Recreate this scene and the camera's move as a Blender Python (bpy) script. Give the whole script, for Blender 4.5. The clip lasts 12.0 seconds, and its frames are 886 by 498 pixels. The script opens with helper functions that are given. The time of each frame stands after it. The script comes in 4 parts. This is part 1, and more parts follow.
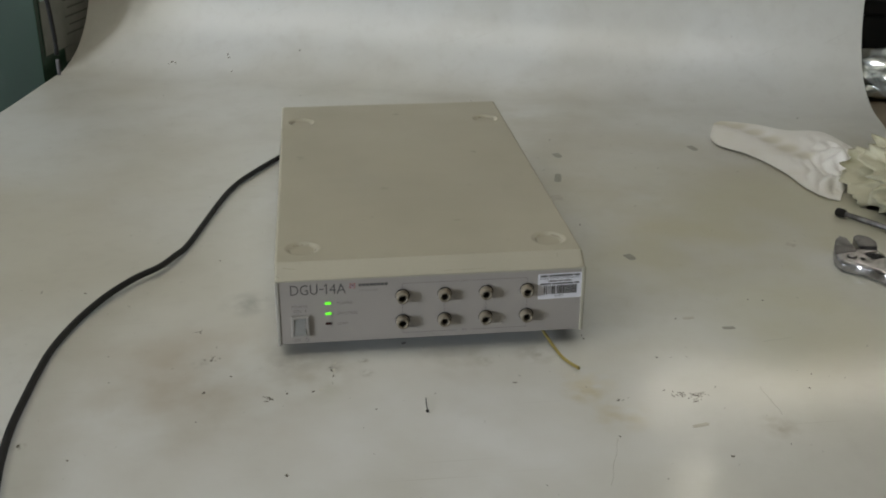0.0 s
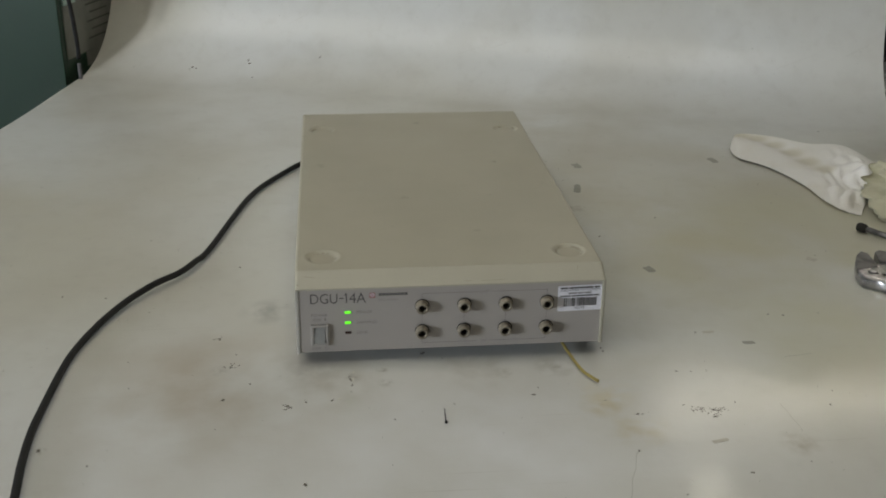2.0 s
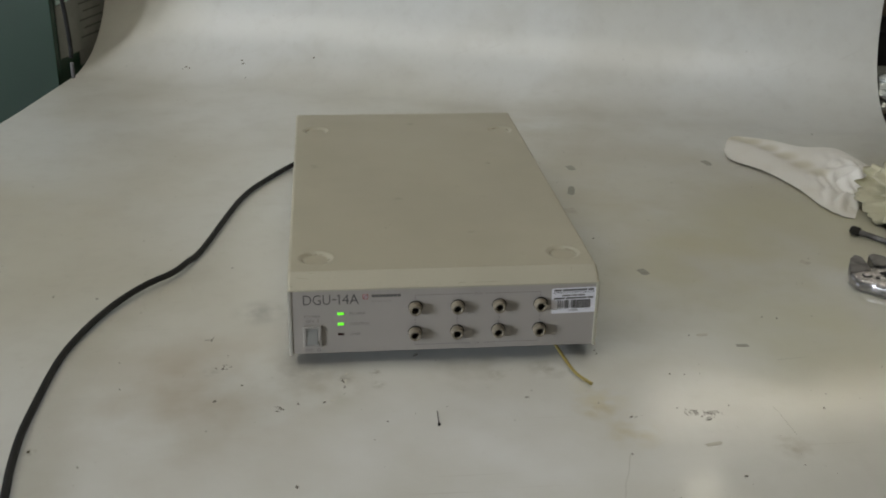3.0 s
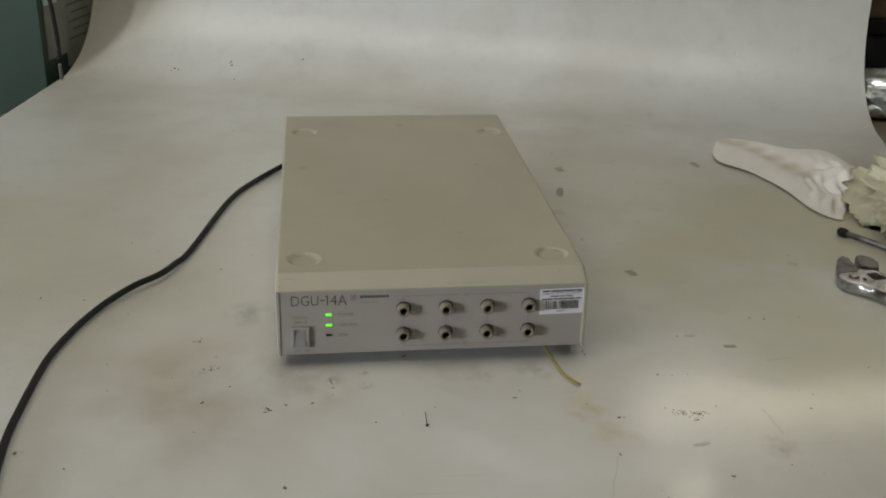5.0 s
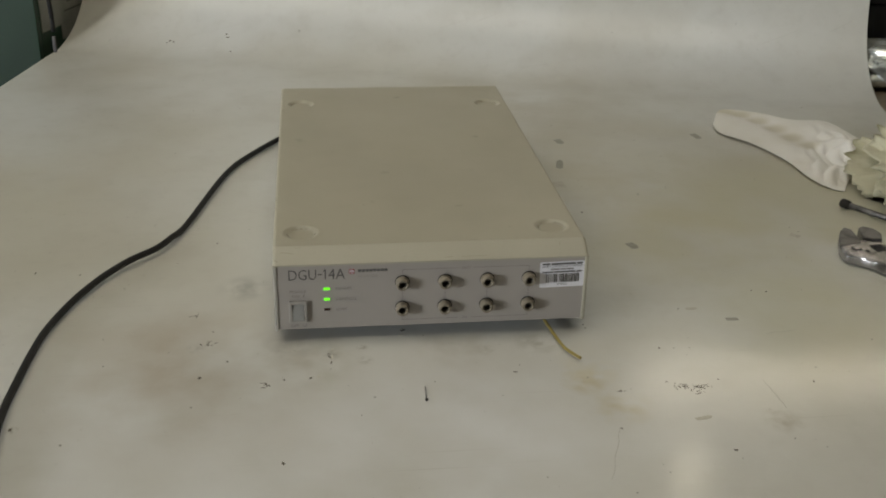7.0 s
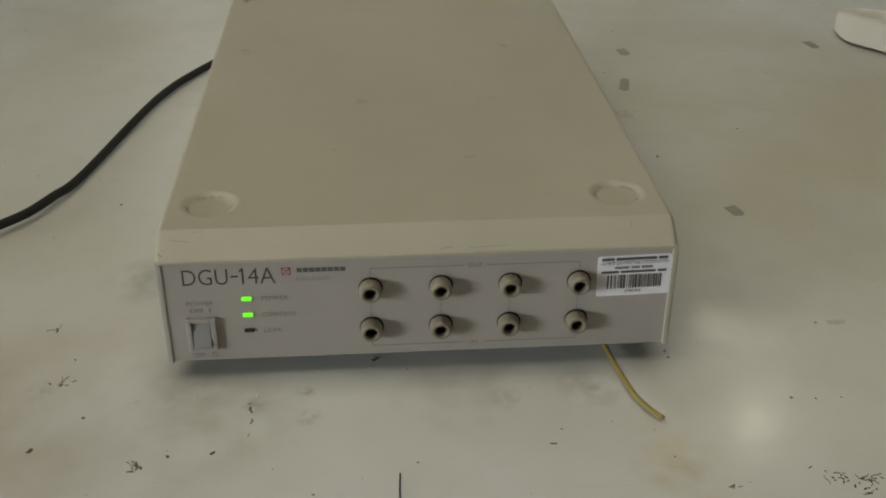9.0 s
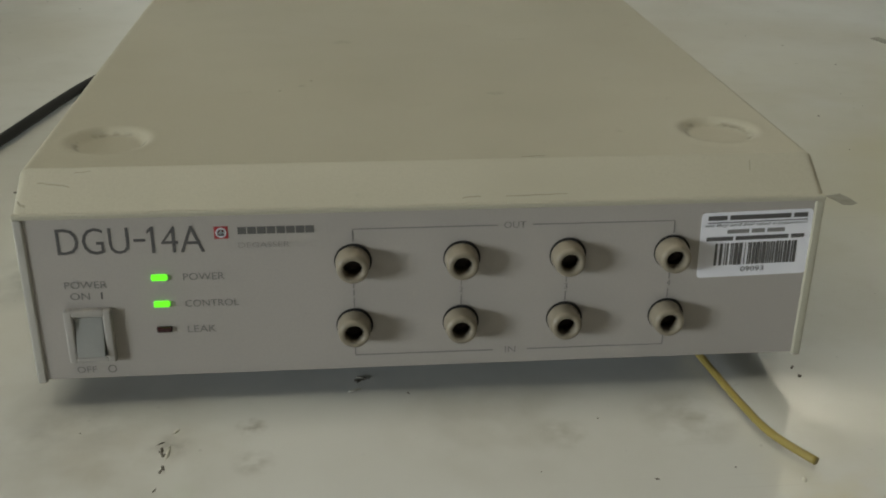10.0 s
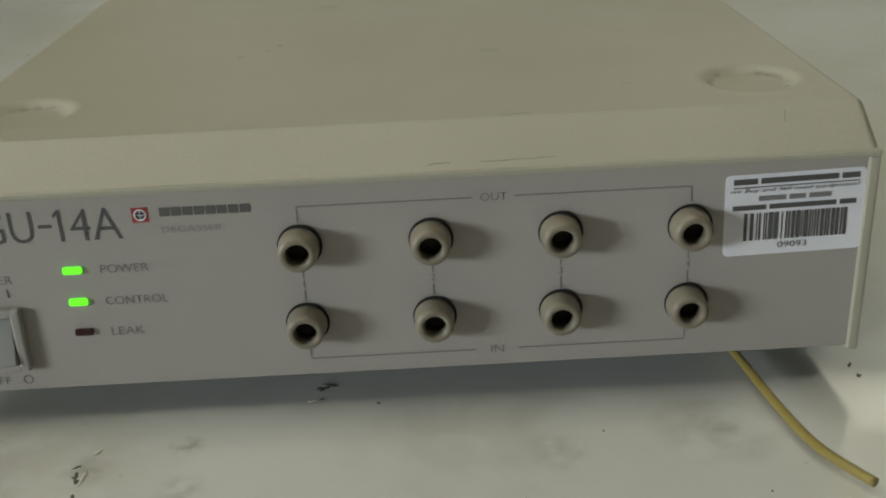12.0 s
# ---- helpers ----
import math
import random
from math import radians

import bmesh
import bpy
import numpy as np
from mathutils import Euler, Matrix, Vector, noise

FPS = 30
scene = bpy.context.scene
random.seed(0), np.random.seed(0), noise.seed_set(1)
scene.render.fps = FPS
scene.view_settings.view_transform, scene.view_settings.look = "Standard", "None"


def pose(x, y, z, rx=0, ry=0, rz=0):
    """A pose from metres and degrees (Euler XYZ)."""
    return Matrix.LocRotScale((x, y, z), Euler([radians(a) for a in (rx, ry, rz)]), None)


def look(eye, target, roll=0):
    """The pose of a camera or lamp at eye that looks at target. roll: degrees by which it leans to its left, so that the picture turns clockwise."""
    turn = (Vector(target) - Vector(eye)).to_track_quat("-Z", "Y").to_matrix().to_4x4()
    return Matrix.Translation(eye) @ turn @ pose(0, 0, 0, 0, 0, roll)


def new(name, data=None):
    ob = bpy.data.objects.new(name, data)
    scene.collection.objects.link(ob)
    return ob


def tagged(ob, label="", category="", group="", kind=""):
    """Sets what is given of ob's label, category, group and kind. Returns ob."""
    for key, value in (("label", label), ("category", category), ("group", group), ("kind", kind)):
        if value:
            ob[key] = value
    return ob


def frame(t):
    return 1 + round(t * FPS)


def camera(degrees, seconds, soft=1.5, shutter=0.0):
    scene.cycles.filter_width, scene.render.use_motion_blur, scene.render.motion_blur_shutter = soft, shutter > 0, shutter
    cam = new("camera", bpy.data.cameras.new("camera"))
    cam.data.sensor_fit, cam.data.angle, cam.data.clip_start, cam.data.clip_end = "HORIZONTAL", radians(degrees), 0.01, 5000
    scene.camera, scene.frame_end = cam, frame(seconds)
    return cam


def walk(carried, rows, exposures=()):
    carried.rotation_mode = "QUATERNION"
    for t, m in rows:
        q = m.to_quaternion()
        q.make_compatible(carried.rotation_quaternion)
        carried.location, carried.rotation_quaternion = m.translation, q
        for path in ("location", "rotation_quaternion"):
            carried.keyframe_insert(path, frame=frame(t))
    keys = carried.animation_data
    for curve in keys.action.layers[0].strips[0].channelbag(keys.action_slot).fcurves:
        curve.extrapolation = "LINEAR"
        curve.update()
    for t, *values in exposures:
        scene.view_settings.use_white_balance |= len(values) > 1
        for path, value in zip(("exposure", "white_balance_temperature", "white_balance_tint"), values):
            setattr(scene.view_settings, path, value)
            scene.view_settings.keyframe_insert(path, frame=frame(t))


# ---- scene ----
cam = camera(45.0, 12.0, soft=1.9)
# seconds, eye (x, y, z), yaw, pitch, roll
ROWS = [
    (0.0, -0.0916, -0.7978, 0.4465, -7.006, -23.857, -0.321),
    (0.5, -0.0923, -0.7983, 0.4461, -6.847, -23.727, -0.435),
    (1.0, -0.0941, -0.7977, 0.4464, -6.303, -23.605, -0.793),
    (1.5, -0.0967, -0.7961, 0.4483, -5.856, -23.646, -0.988),
    (2.0, -0.0970, -0.7956, 0.4500, -6.012, -23.555, -0.753),
    (2.5, -0.0963, -0.7951, 0.4489, -6.155, -23.329, -0.755),
    (3.0, -0.0970, -0.7925, 0.4487, -6.249, -23.470, -1.129),
    (3.5, -0.0946, -0.7933, 0.4476, -6.358, -23.302, -0.832),
    (5.5, -0.0958, -0.7935, 0.4475, -6.804, -23.326, -1.438),
    (6.0, -0.0955, -0.7882, 0.4453, -6.741, -23.427, -1.171),
    (6.5, -0.0955, -0.7862, 0.4443, -7.003, -24.493, -1.001),
    (6.7, -0.0950, -0.7850, 0.4430, -6.900, -24.650, -1.200),
    (7.3, -0.0940, -0.7800, 0.4420, -6.880, -24.850, -1.100),
    (7.8, -0.0850, -0.7200, 0.4230, -6.850, -25.700, -0.950),
    (8.3, -0.0651, -0.6053, 0.3843, -6.799, -27.028, -0.771),
    (8.5, -0.0590, -0.5600, 0.3680, -6.700, -27.500, -0.750),
    (9.0, -0.0254, -0.4581, 0.3322, -4.363, -29.608, -0.297),
    (9.5, -0.0173, -0.3709, 0.2815, -3.665, -30.412, -0.354),
    (10.0, -0.0265, -0.3151, 0.1971, -5.230, -24.418, -0.581),
    (10.5, -0.0533, -0.2629, 0.1692, -6.558, -24.793, -1.306),
    (11.0, -0.0773, -0.2612, 0.1675, -7.047, -25.730, -1.960),
    (11.5, -0.0481, -0.2554, 0.1780, -5.448, -26.898, -0.958),
    (12.0, 0.0100, -0.2653, 0.1649, -1.788, -24.019, 2.514),
]
walk(cam, [(t, pose(x, y, z, 90 + pitch, roll, yaw)) for t, x, y, z, yaw, pitch, roll in ROWS],
     exposures=[(0.0, 0.03, 6500, 10), (3.5, 0.03, 6600, 10.5), (6.0, 0.04, 6880, 11), (8.5, 0.02, 7060, 8.5), (9.5, 0.04, 7020, 7.5), (10.5, 0.11, 6660, 3.5), (12.0, 0.15, 6690, 3.5)])

# ---- light ----
world = bpy.data.worlds.new("world")
scene.world = world
world.use_nodes = True
wn = world.node_tree.nodes
sky = wn.new("ShaderNodeTexSky")
sky.sky_type, sky.sun_disc = "NISHITA", False
sky.sun_elevation, sky.sun_rotation = radians(35), radians(250)
wn["Background"].inputs["Strength"].default_value = 0.08
world.node_tree.links.new(sky.outputs["Color"], wn["Background"].inputs["Color"])


def area_lamp(name, eye, target, width, height, watts, colour):
    data = bpy.data.lights.new(name, "AREA")
    data.shape, data.size, data.size_y = "RECTANGLE", width, height
    data.energy, data.color = watts, colour
    ob = new(name, data)
    ob.matrix_world = look(eye, target)
    return ob


# daylight in the window's opening, and the ceiling fixtures
day = area_lamp("window_light", (-6.05, -3.14, 1.02), (0.0, 0.0, 0.05), 1.70, 1.10, 36.5, (0.85, 0.925, 1.0))
day.data.spread = radians(70)
CEILING_LAMPS = ((-1.49, 0.05, 1.2, 1.2, 2.7), (-0.10, 0.05, 1.36, 0.9, 1.5), (1.70, 2.60, 1.2, 0.12, 7.0), (1.12, 2.04, 0.10, 0.06, 0.8))
for lx, ly, lw, ld, watts in CEILING_LAMPS:
    area_lamp("ceiling_lamp_light", (lx, ly, 1.725), (lx, ly, 0.0), lw, ld, watts, (1.0, 0.945, 0.79))


# ---- materials ----
def material(name, colour, rough=0.5, metal=0.0, spots=None, scale=8.0, amount=0.5, low=0.45, high=0.65,
             grain=0.0, grain_scale=300.0, bump=0.0, bump_scale=400.0, rough_var=0.0, coat=0.0):
    """A surface: base colour, broad stains towards `spots`, fine grain, relief and uneven gloss."""
    m = bpy.data.materials.new(name)
    m.use_nodes = True
    nt = m.node_tree
    p = nt.nodes["Principled BSDF"]
    p.inputs["Roughness"].default_value, p.inputs["Metallic"].default_value = rough, metal
    p.inputs["Coat Weight"].default_value = coat
    tc = nt.nodes.new("ShaderNodeTexCoord")

    def noise_at(s, detail=4.0):
        n = nt.nodes.new("ShaderNodeTexNoise")
        n.inputs["Scale"].default_value, n.inputs["Detail"].default_value = s, detail
        nt.links.new(tc.outputs["Object"], n.inputs["Vector"])
        return n.outputs["Fac"]

    def ramp(src, a, b, lo=0.0, hi=1.0):
        r = nt.nodes.new("ShaderNodeMapRange")
        for k, v in zip(("From Min", "From Max", "To Min", "To Max"), (a, b, lo, hi)):
            r.inputs[k].default_value = v
        nt.links.new(src, r.inputs["Value"])
        return r.outputs["Result"]

    def blend(a, b, fac):
        x = nt.nodes.new("ShaderNodeMix")
        x.data_type = "RGBA"
        for sock, v in ((x.inputs[6], a), (x.inputs[7], b)):
            if isinstance(v, tuple):
                sock.default_value = (*v, 1)
            else:
                nt.links.new(v, sock)
        nt.links.new(fac, x.inputs[0])
        return x.outputs[2]

    col = colour
    if spots:
        col = blend(col, spots, ramp(noise_at(scale), low, high, 0.0, amount))
    if grain:
        dark = tuple(c * (1 - grain) for c in colour)
        col = blend(col, dark, ramp(noise_at(grain_scale, 2.0), 0.35, 0.75, 0.0, 0.8))
    if isinstance(col, tuple):
        p.inputs["Base Color"].default_value = (*col, 1)
    else:
        nt.links.new(col, p.inputs["Base Color"])
    if rough_var:
        nt.links.new(ramp(noise_at(scale * 1.7), 0.3, 0.7, rough - rough_var, rough + rough_var), p.inputs["Roughness"])
    if bump:
        b = nt.nodes.new("ShaderNodeBump")
        b.inputs["Strength"].default_value, b.inputs["Distance"].default_value = bump, 0.001
        nt.links.new(noise_at(bump_scale, 2.0), b.inputs["Height"])
        nt.links.new(b.outputs["Normal"], p.inputs["Normal"])
    return m, (nt, p, noise_at, ramp, blend)


def plain(*args, **kw):
    return material(*args, **kw)[0]


def vinyl():
    """White glossy sheet: yellowed patches, grey rubbed-in dirt, fine scuffs, painted sheen and tint."""
    m, (nt, p, noise_at, ramp, blend) = material("white_vinyl", (0.68, 0.69, 0.68), rough=0.42, rough_var=0.06, scale=5.0, coat=0.42)
    p.inputs["Coat Roughness"].default_value = 0.135
    b = nt.nodes.new("ShaderNodeBump")
    b.inputs["Strength"].default_value, b.inputs["Distance"].default_value = 0.14, 0.002
    nt.links.new(noise_at(42.0, 3.0), b.inputs["Height"])
    for k in ("Normal", "Coat Normal"):
        nt.links.new(b.outputs["Normal"], p.inputs[k])
    col = blend((0.65, 0.66, 0.65), (0.56, 0.535, 0.445), ramp(noise_at(2.2, 2.0), 0.36, 0.70, 0.0, 0.75))
    col = blend(col, (0.44, 0.42, 0.36), ramp(noise_at(4.2, 3.0), 0.48, 0.82, 0.0, 0.50))
    col = blend(col, (0.40, 0.385, 0.34), ramp(noise_at(19.0, 5.0), 0.50, 0.85, 0.0, 0.24))
    col = blend(col, (0.36, 0.34, 0.30), ramp(noise_at(60.0, 7.0), 0.52, 0.85, 0.0, 0.16))
    col = blend(col, (0.15, 0.14, 0.13), ramp(noise_at(190.0, 5.0), 0.71, 0.82, 0.0, 0.55))
    # rubbed-in stains and toned patches that lie where they lie
    # broad yellow ones at right also paint in the ceiling lamps' warm tint
    geo = nt.nodes.new("ShaderNodeTexCoord")
    # the two large bluish-white patches paint the window's sheen on the near sheet
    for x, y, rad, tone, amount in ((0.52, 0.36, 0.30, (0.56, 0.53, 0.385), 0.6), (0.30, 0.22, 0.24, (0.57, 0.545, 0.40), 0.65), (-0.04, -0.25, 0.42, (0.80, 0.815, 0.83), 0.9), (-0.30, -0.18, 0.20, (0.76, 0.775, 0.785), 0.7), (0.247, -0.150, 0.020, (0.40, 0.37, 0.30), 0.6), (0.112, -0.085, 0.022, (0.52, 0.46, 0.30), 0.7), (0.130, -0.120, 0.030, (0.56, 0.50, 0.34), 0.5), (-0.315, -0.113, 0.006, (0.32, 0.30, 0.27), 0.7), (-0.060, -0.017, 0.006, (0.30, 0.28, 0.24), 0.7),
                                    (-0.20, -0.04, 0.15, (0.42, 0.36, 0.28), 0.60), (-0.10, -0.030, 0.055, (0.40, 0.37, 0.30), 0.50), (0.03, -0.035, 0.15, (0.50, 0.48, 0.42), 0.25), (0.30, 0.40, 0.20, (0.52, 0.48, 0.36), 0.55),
                                    (0.16, 0.66, 0.22, (0.42, 0.38, 0.29), 0.60), (0.118, -0.072, 0.032, (0.62, 0.56, 0.38), 0.45), (-0.42, 0.36, 0.20, (0.56, 0.53, 0.44), 0.50), (0.40, 0.14, 0.34, (0.56, 0.545, 0.385), 0.75),
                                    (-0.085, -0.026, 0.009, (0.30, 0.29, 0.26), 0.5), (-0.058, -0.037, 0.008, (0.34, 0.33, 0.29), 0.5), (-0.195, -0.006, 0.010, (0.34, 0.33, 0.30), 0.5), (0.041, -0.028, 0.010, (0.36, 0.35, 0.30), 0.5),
                                    # darker patches close to the box's front edge and left side
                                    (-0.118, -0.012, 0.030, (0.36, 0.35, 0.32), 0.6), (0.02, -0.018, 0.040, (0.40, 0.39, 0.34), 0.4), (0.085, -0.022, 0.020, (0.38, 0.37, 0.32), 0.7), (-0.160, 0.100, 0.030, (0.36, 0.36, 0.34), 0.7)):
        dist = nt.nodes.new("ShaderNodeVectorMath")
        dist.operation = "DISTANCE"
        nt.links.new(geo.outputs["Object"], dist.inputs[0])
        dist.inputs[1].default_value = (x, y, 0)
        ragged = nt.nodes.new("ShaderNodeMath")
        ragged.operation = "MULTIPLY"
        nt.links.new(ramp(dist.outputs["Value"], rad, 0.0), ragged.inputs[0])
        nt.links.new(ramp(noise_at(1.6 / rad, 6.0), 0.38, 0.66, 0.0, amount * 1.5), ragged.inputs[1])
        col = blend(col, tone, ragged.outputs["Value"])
    # long faint scratches: a stretched noise
    tc = nt.nodes.new("ShaderNodeTexCoord")
    for turn, lo in ((0.5, 0.70), (2.2, 0.72)):
        mp = nt.nodes.new("ShaderNodeMapping")
        mp.inputs["Rotation"].default_value = (0, 0, turn)
        mp.inputs["Scale"].default_value = (6.0, 320.0, 1.0)
        n = nt.nodes.new("ShaderNodeTexNoise")
        n.inputs["Scale"].default_value, n.inputs["Detail"].default_value = 1.0, 2.0
        nt.links.new(tc.outputs["Object"], mp.inputs["Vector"])
        nt.links.new(mp.outputs["Vector"], n.inputs["Vector"])
        col = blend(col, (0.40, 0.38, 0.34), ramp(n.outputs["Fac"], lo, 0.80, 0.0, 0.35))
    nt.links.new(col, p.inputs["Base Color"])
    return m


VINYL = vinyl()
COVER = plain("beige_paint", (0.438, 0.414, 0.328), rough=0.48, spots=(0.380, 0.358, 0.281), scale=9.0, amount=0.6, grain=0.06,
              grain_scale=900.0, bump=0.10, bump_scale=1500.0, rough_var=0.06)
PANEL = plain("grey_panel_paint", (0.395, 0.364, 0.334), rough=0.5, spots=(0.356, 0.327, 0.300), scale=14.0, amount=0.5, grain=0.05,
              grain_scale=1100.0, bump=0.08, bump_scale=1800.0)
STEEL_BASE = plain("galvanised_base", (0.35, 0.35, 0.34), rough=0.45, metal=0.6, spots=(0.25, 0.25, 0.25), scale=20.0)
def scuffed(m):
    """Small rubbed-off dark specks and scuffs over a painted surface."""
    nt = m.node_tree
    p = nt.nodes["Principled BSDF"]
    src = p.inputs["Base Color"].links[0].from_socket
    tc, n, r, x = (nt.nodes.new(k) for k in ("ShaderNodeTexCoord", "ShaderNodeTexNoise", "ShaderNodeMapRange", "ShaderNodeMix"))
    n.inputs["Scale"].default_value, n.inputs["Detail"].default_value = 60.0, 8.0
    r.inputs["From Min"].default_value, r.inputs["From Max"].default_value, r.inputs["To Max"].default_value = 0.68, 0.80, 0.55
    x.data_type = "RGBA"
    x.inputs[7].default_value = (0.20, 0.18, 0.13, 1)
    nt.links.new(tc.outputs["Object"], n.inputs["Vector"])
    nt.links.new(n.outputs["Fac"], r.inputs["Value"])
    nt.links.new(r.outputs["Result"], x.inputs[0])
    nt.links.new(src, x.inputs[6])
    nt.links.new(x.outputs[2], p.inputs["Base Color"])


def worn_rims(m, centres):
    """Grime rubbed into the rims of the pressed dents."""
    nt = m.node_tree
    p = nt.nodes["Principled BSDF"]
    tc = nt.nodes.new("ShaderNodeTexCoord")
    n = nt.nodes.new("ShaderNodeTexNoise")
    n.inputs["Scale"].default_value, n.inputs["Detail"].default_value = 150.0, 6.0
    nt.links.new(tc.outputs["Object"], n.inputs["Vector"])
    for x, y in centres:
        d, band, patch, mul, mix = (nt.nodes.new(k) for k in ("ShaderNodeVectorMath", "ShaderNodeMapRange", "ShaderNodeMapRange", "ShaderNodeMath", "ShaderNodeMix"))
        d.operation, mul.operation, mix.data_type = "DISTANCE", "MULTIPLY", "RGBA"
        d.inputs[1].default_value = (x, y, 0.0775)
        off, away = nt.nodes.new("ShaderNodeMath"), nt.nodes.new("ShaderNodeMath")
        off.operation, away.operation = "SUBTRACT", "ABSOLUTE"
        off.inputs[1].default_value = 0.0112
        nt.links.new(tc.outputs["Object"], d.inputs[0])
        nt.links.new(d.outputs["Value"], off.inputs[0])
        nt.links.new(off.outputs["Value"], away.inputs[0])
        band.inputs["From Min"].default_value, band.inputs["From Max"].default_value = 0.0016, 0.0
        nt.links.new(away.outputs["Value"], band.inputs["Value"])
        patch.inputs["From Min"].default_value, patch.inputs["From Max"].default_value, patch.inputs["To Max"].default_value = 0.48, 0.62, 0.75
        nt.links.new(n.outputs["Fac"], patch.inputs["Value"])
        nt.links.new(band.outputs["Result"], mul.inputs[0])
        nt.links.new(patch.outputs["Result"], mul.inputs[1])
        src = p.inputs["Base Color"].links[0].from_socket
        mix.inputs[7].default_value = (0.17, 0.15, 0.11, 1)
        nt.links.new(mul.outputs["Value"], mix.inputs[0])
        nt.links.new(src, mix.inputs[6])
        nt.links.new(mix.outputs[2], p.inputs["Base Color"])


scuffed(COVER)
worn_rims(COVER, ((-0.107, 0.041), (0.106, 0.040), (-0.107, 0.404), (0.107, 0.398)))
RUBBER = plain("black_rubber", (0.02, 0.02, 0.02), rough=0.75, bump=0.2, bump_scale=900.0)
PORT = plain("beige_port_plastic", (0.245, 0.212, 0.16), rough=0.32, spots=(0.185, 0.157, 0.115), scale=90.0, amount=0.6)
BORE = plain("dark_bore", (0.05, 0.036, 0.026), rough=0.6, spots=(0.015, 0.012, 0.01), scale=200.0)
SEAM = plain("dark_gap", (0.015, 0.014, 0.013), rough=0.8)
SWITCH = plain("switch_grey", (0.30, 0.30, 0.285), rough=0.42, spots=(0.265, 0.265, 0.25), scale=120.0, bump=0.1, bump_scale=2500.0)
BEZEL = plain("switch_bezel_grey", (0.37, 0.348, 0.322), rough=0.45, spots=(0.335, 0.315, 0.29), scale=120.0)
INK = plain("dark_ink", (0.088, 0.083, 0.082), rough=0.6)
FAINT_INK = plain("grey_ink", (0.205, 0.195, 0.19), rough=0.6)
PALE_INK = plain("pale_grey_ink", (0.26, 0.25, 0.24), rough=0.6)
BRAND_INK = plain("worn_dark_ink", (0.11, 0.105, 0.10), rough=0.6)
RED = plain("red_print", (0.34, 0.035, 0.04), rough=0.5)
STICKER = plain("white_sticker", (0.80, 0.79, 0.84), rough=0.4, spots=(0.76, 0.75, 0.80), scale=120.0, amount=0.5)
LED_OFF = plain("unlit_red_lens", (0.035, 0.008, 0.010), rough=0.25)
CORD = plain("black_cord", (0.006, 0.006, 0.007), rough=0.68, spots=(0.010, 0.010, 0.010), scale=60.0)
TAPE = plain("grey_tape_residue", (0.33, 0.325, 0.285), rough=0.6, spots=(0.28, 0.27, 0.23), scale=170.0, amount=0.8, bump=0.3, bump_scale=600.0)
PALE_TAPE = plain("pale_tape_residue", (0.52, 0.50, 0.44), rough=0.55, spots=(0.43, 0.41, 0.36), scale=150.0, amount=0.8)
DIRT = plain("dark_grit", (0.12, 0.11, 0.09), rough=0.8, spots=(0.14, 0.12, 0.10), scale=400.0)
TISSUE = plain("white_tissue", (0.90, 0.89, 0.87), rough=0.9, spots=(0.80, 0.77, 0.70), scale=14.0, amount=0.5, bump=0.5, bump_scale=700.0)
DIRTY_TISSUE = plain("soiled_tissue", (0.55, 0.53, 0.40), rough=0.9, spots=(0.27, 0.25, 0.14), scale=17.0, amount=0.9, bump=0.5, bump_scale=600.0)
CHROME = plain("satin_chrome", (0.40, 0.39, 0.41), rough=0.24, metal=1.0, spots=(0.12, 0.115, 0.11), scale=70.0, amount=0.7, bump=0.1, bump_scale=500.0)
DARK_STEEL = plain("dark_oily_steel", (0.055, 0.052, 0.055), rough=0.34, metal=0.8, spots=(0.06, 0.055, 0.05), scale=90.0)
JAW_STEEL = plain("dull_jaw_steel", (0.17, 0.165, 0.17), rough=0.38, metal=0.85, spots=(0.06, 0.058, 0.06), scale=80.0, amount=0.8, bump=0.1, bump_scale=500.0)
GREEN = plain("dark_green_paint", (0.010, 0.042, 0.021), rough=0.34, spots=(0.006, 0.021, 0.012), scale=3.0, amount=0.9, grain=0.1, bump=0.1, bump_scale=200.0)
MINT_TAPE = plain("mint_tape", (0.45, 0.58, 0.52), rough=0.6)
PAPER = plain("aged_paper", (0.20, 0.20, 0.175), rough=0.6, spots=(0.12, 0.125, 0.11), scale=25.0)
PAPER_MARK = plain("faded_print", (0.085, 0.085, 0.075), rough=0.7)
GREY_SLEEVE = plain("grey_cable_sleeve", (0.13, 0.125, 0.135), rough=0.5, spots=(0.09, 0.09, 0.09), scale=60.0)
# left flange only: paler tone paints in the window light its edge catches
LIT_FLANGE = plain("window_lit_flange_paint", (0.44, 0.42, 0.38), rough=0.45, spots=(0.38, 0.36, 0.32), scale=60.0)
BENCH = plain("worn_bench_top", (0.24, 0.19, 0.13), rough=0.55, spots=(0.13, 0.10, 0.07), scale=9.0, amount=0.8, bump=0.2, bump_scale=120.0)
BENCH_LEG = plain("grey_bench_steel", (0.22, 0.23, 0.23), rough=0.5, metal=0.3, spots=(0.16, 0.16, 0.16), scale=12.0)
WALL = plain("cream_wall_paint", (0.36, 0.34, 0.29), rough=0.8, spots=(0.30, 0.28, 0.24), scale=1.5, bump=0.15, bump_scale=150.0)
CEILING = plain("ceiling_paint", (0.58, 0.57, 0.53), rough=0.9, spots=(0.50, 0.49, 0.46), scale=2.0, bump=0.2, bump_scale=90.0)
FLOOR = plain("grey_floor_tile", (0.22, 0.21, 0.19), rough=0.45, spots=(0.15, 0.14, 0.13), scale=2.5, bump=0.1, bump_scale=60.0)
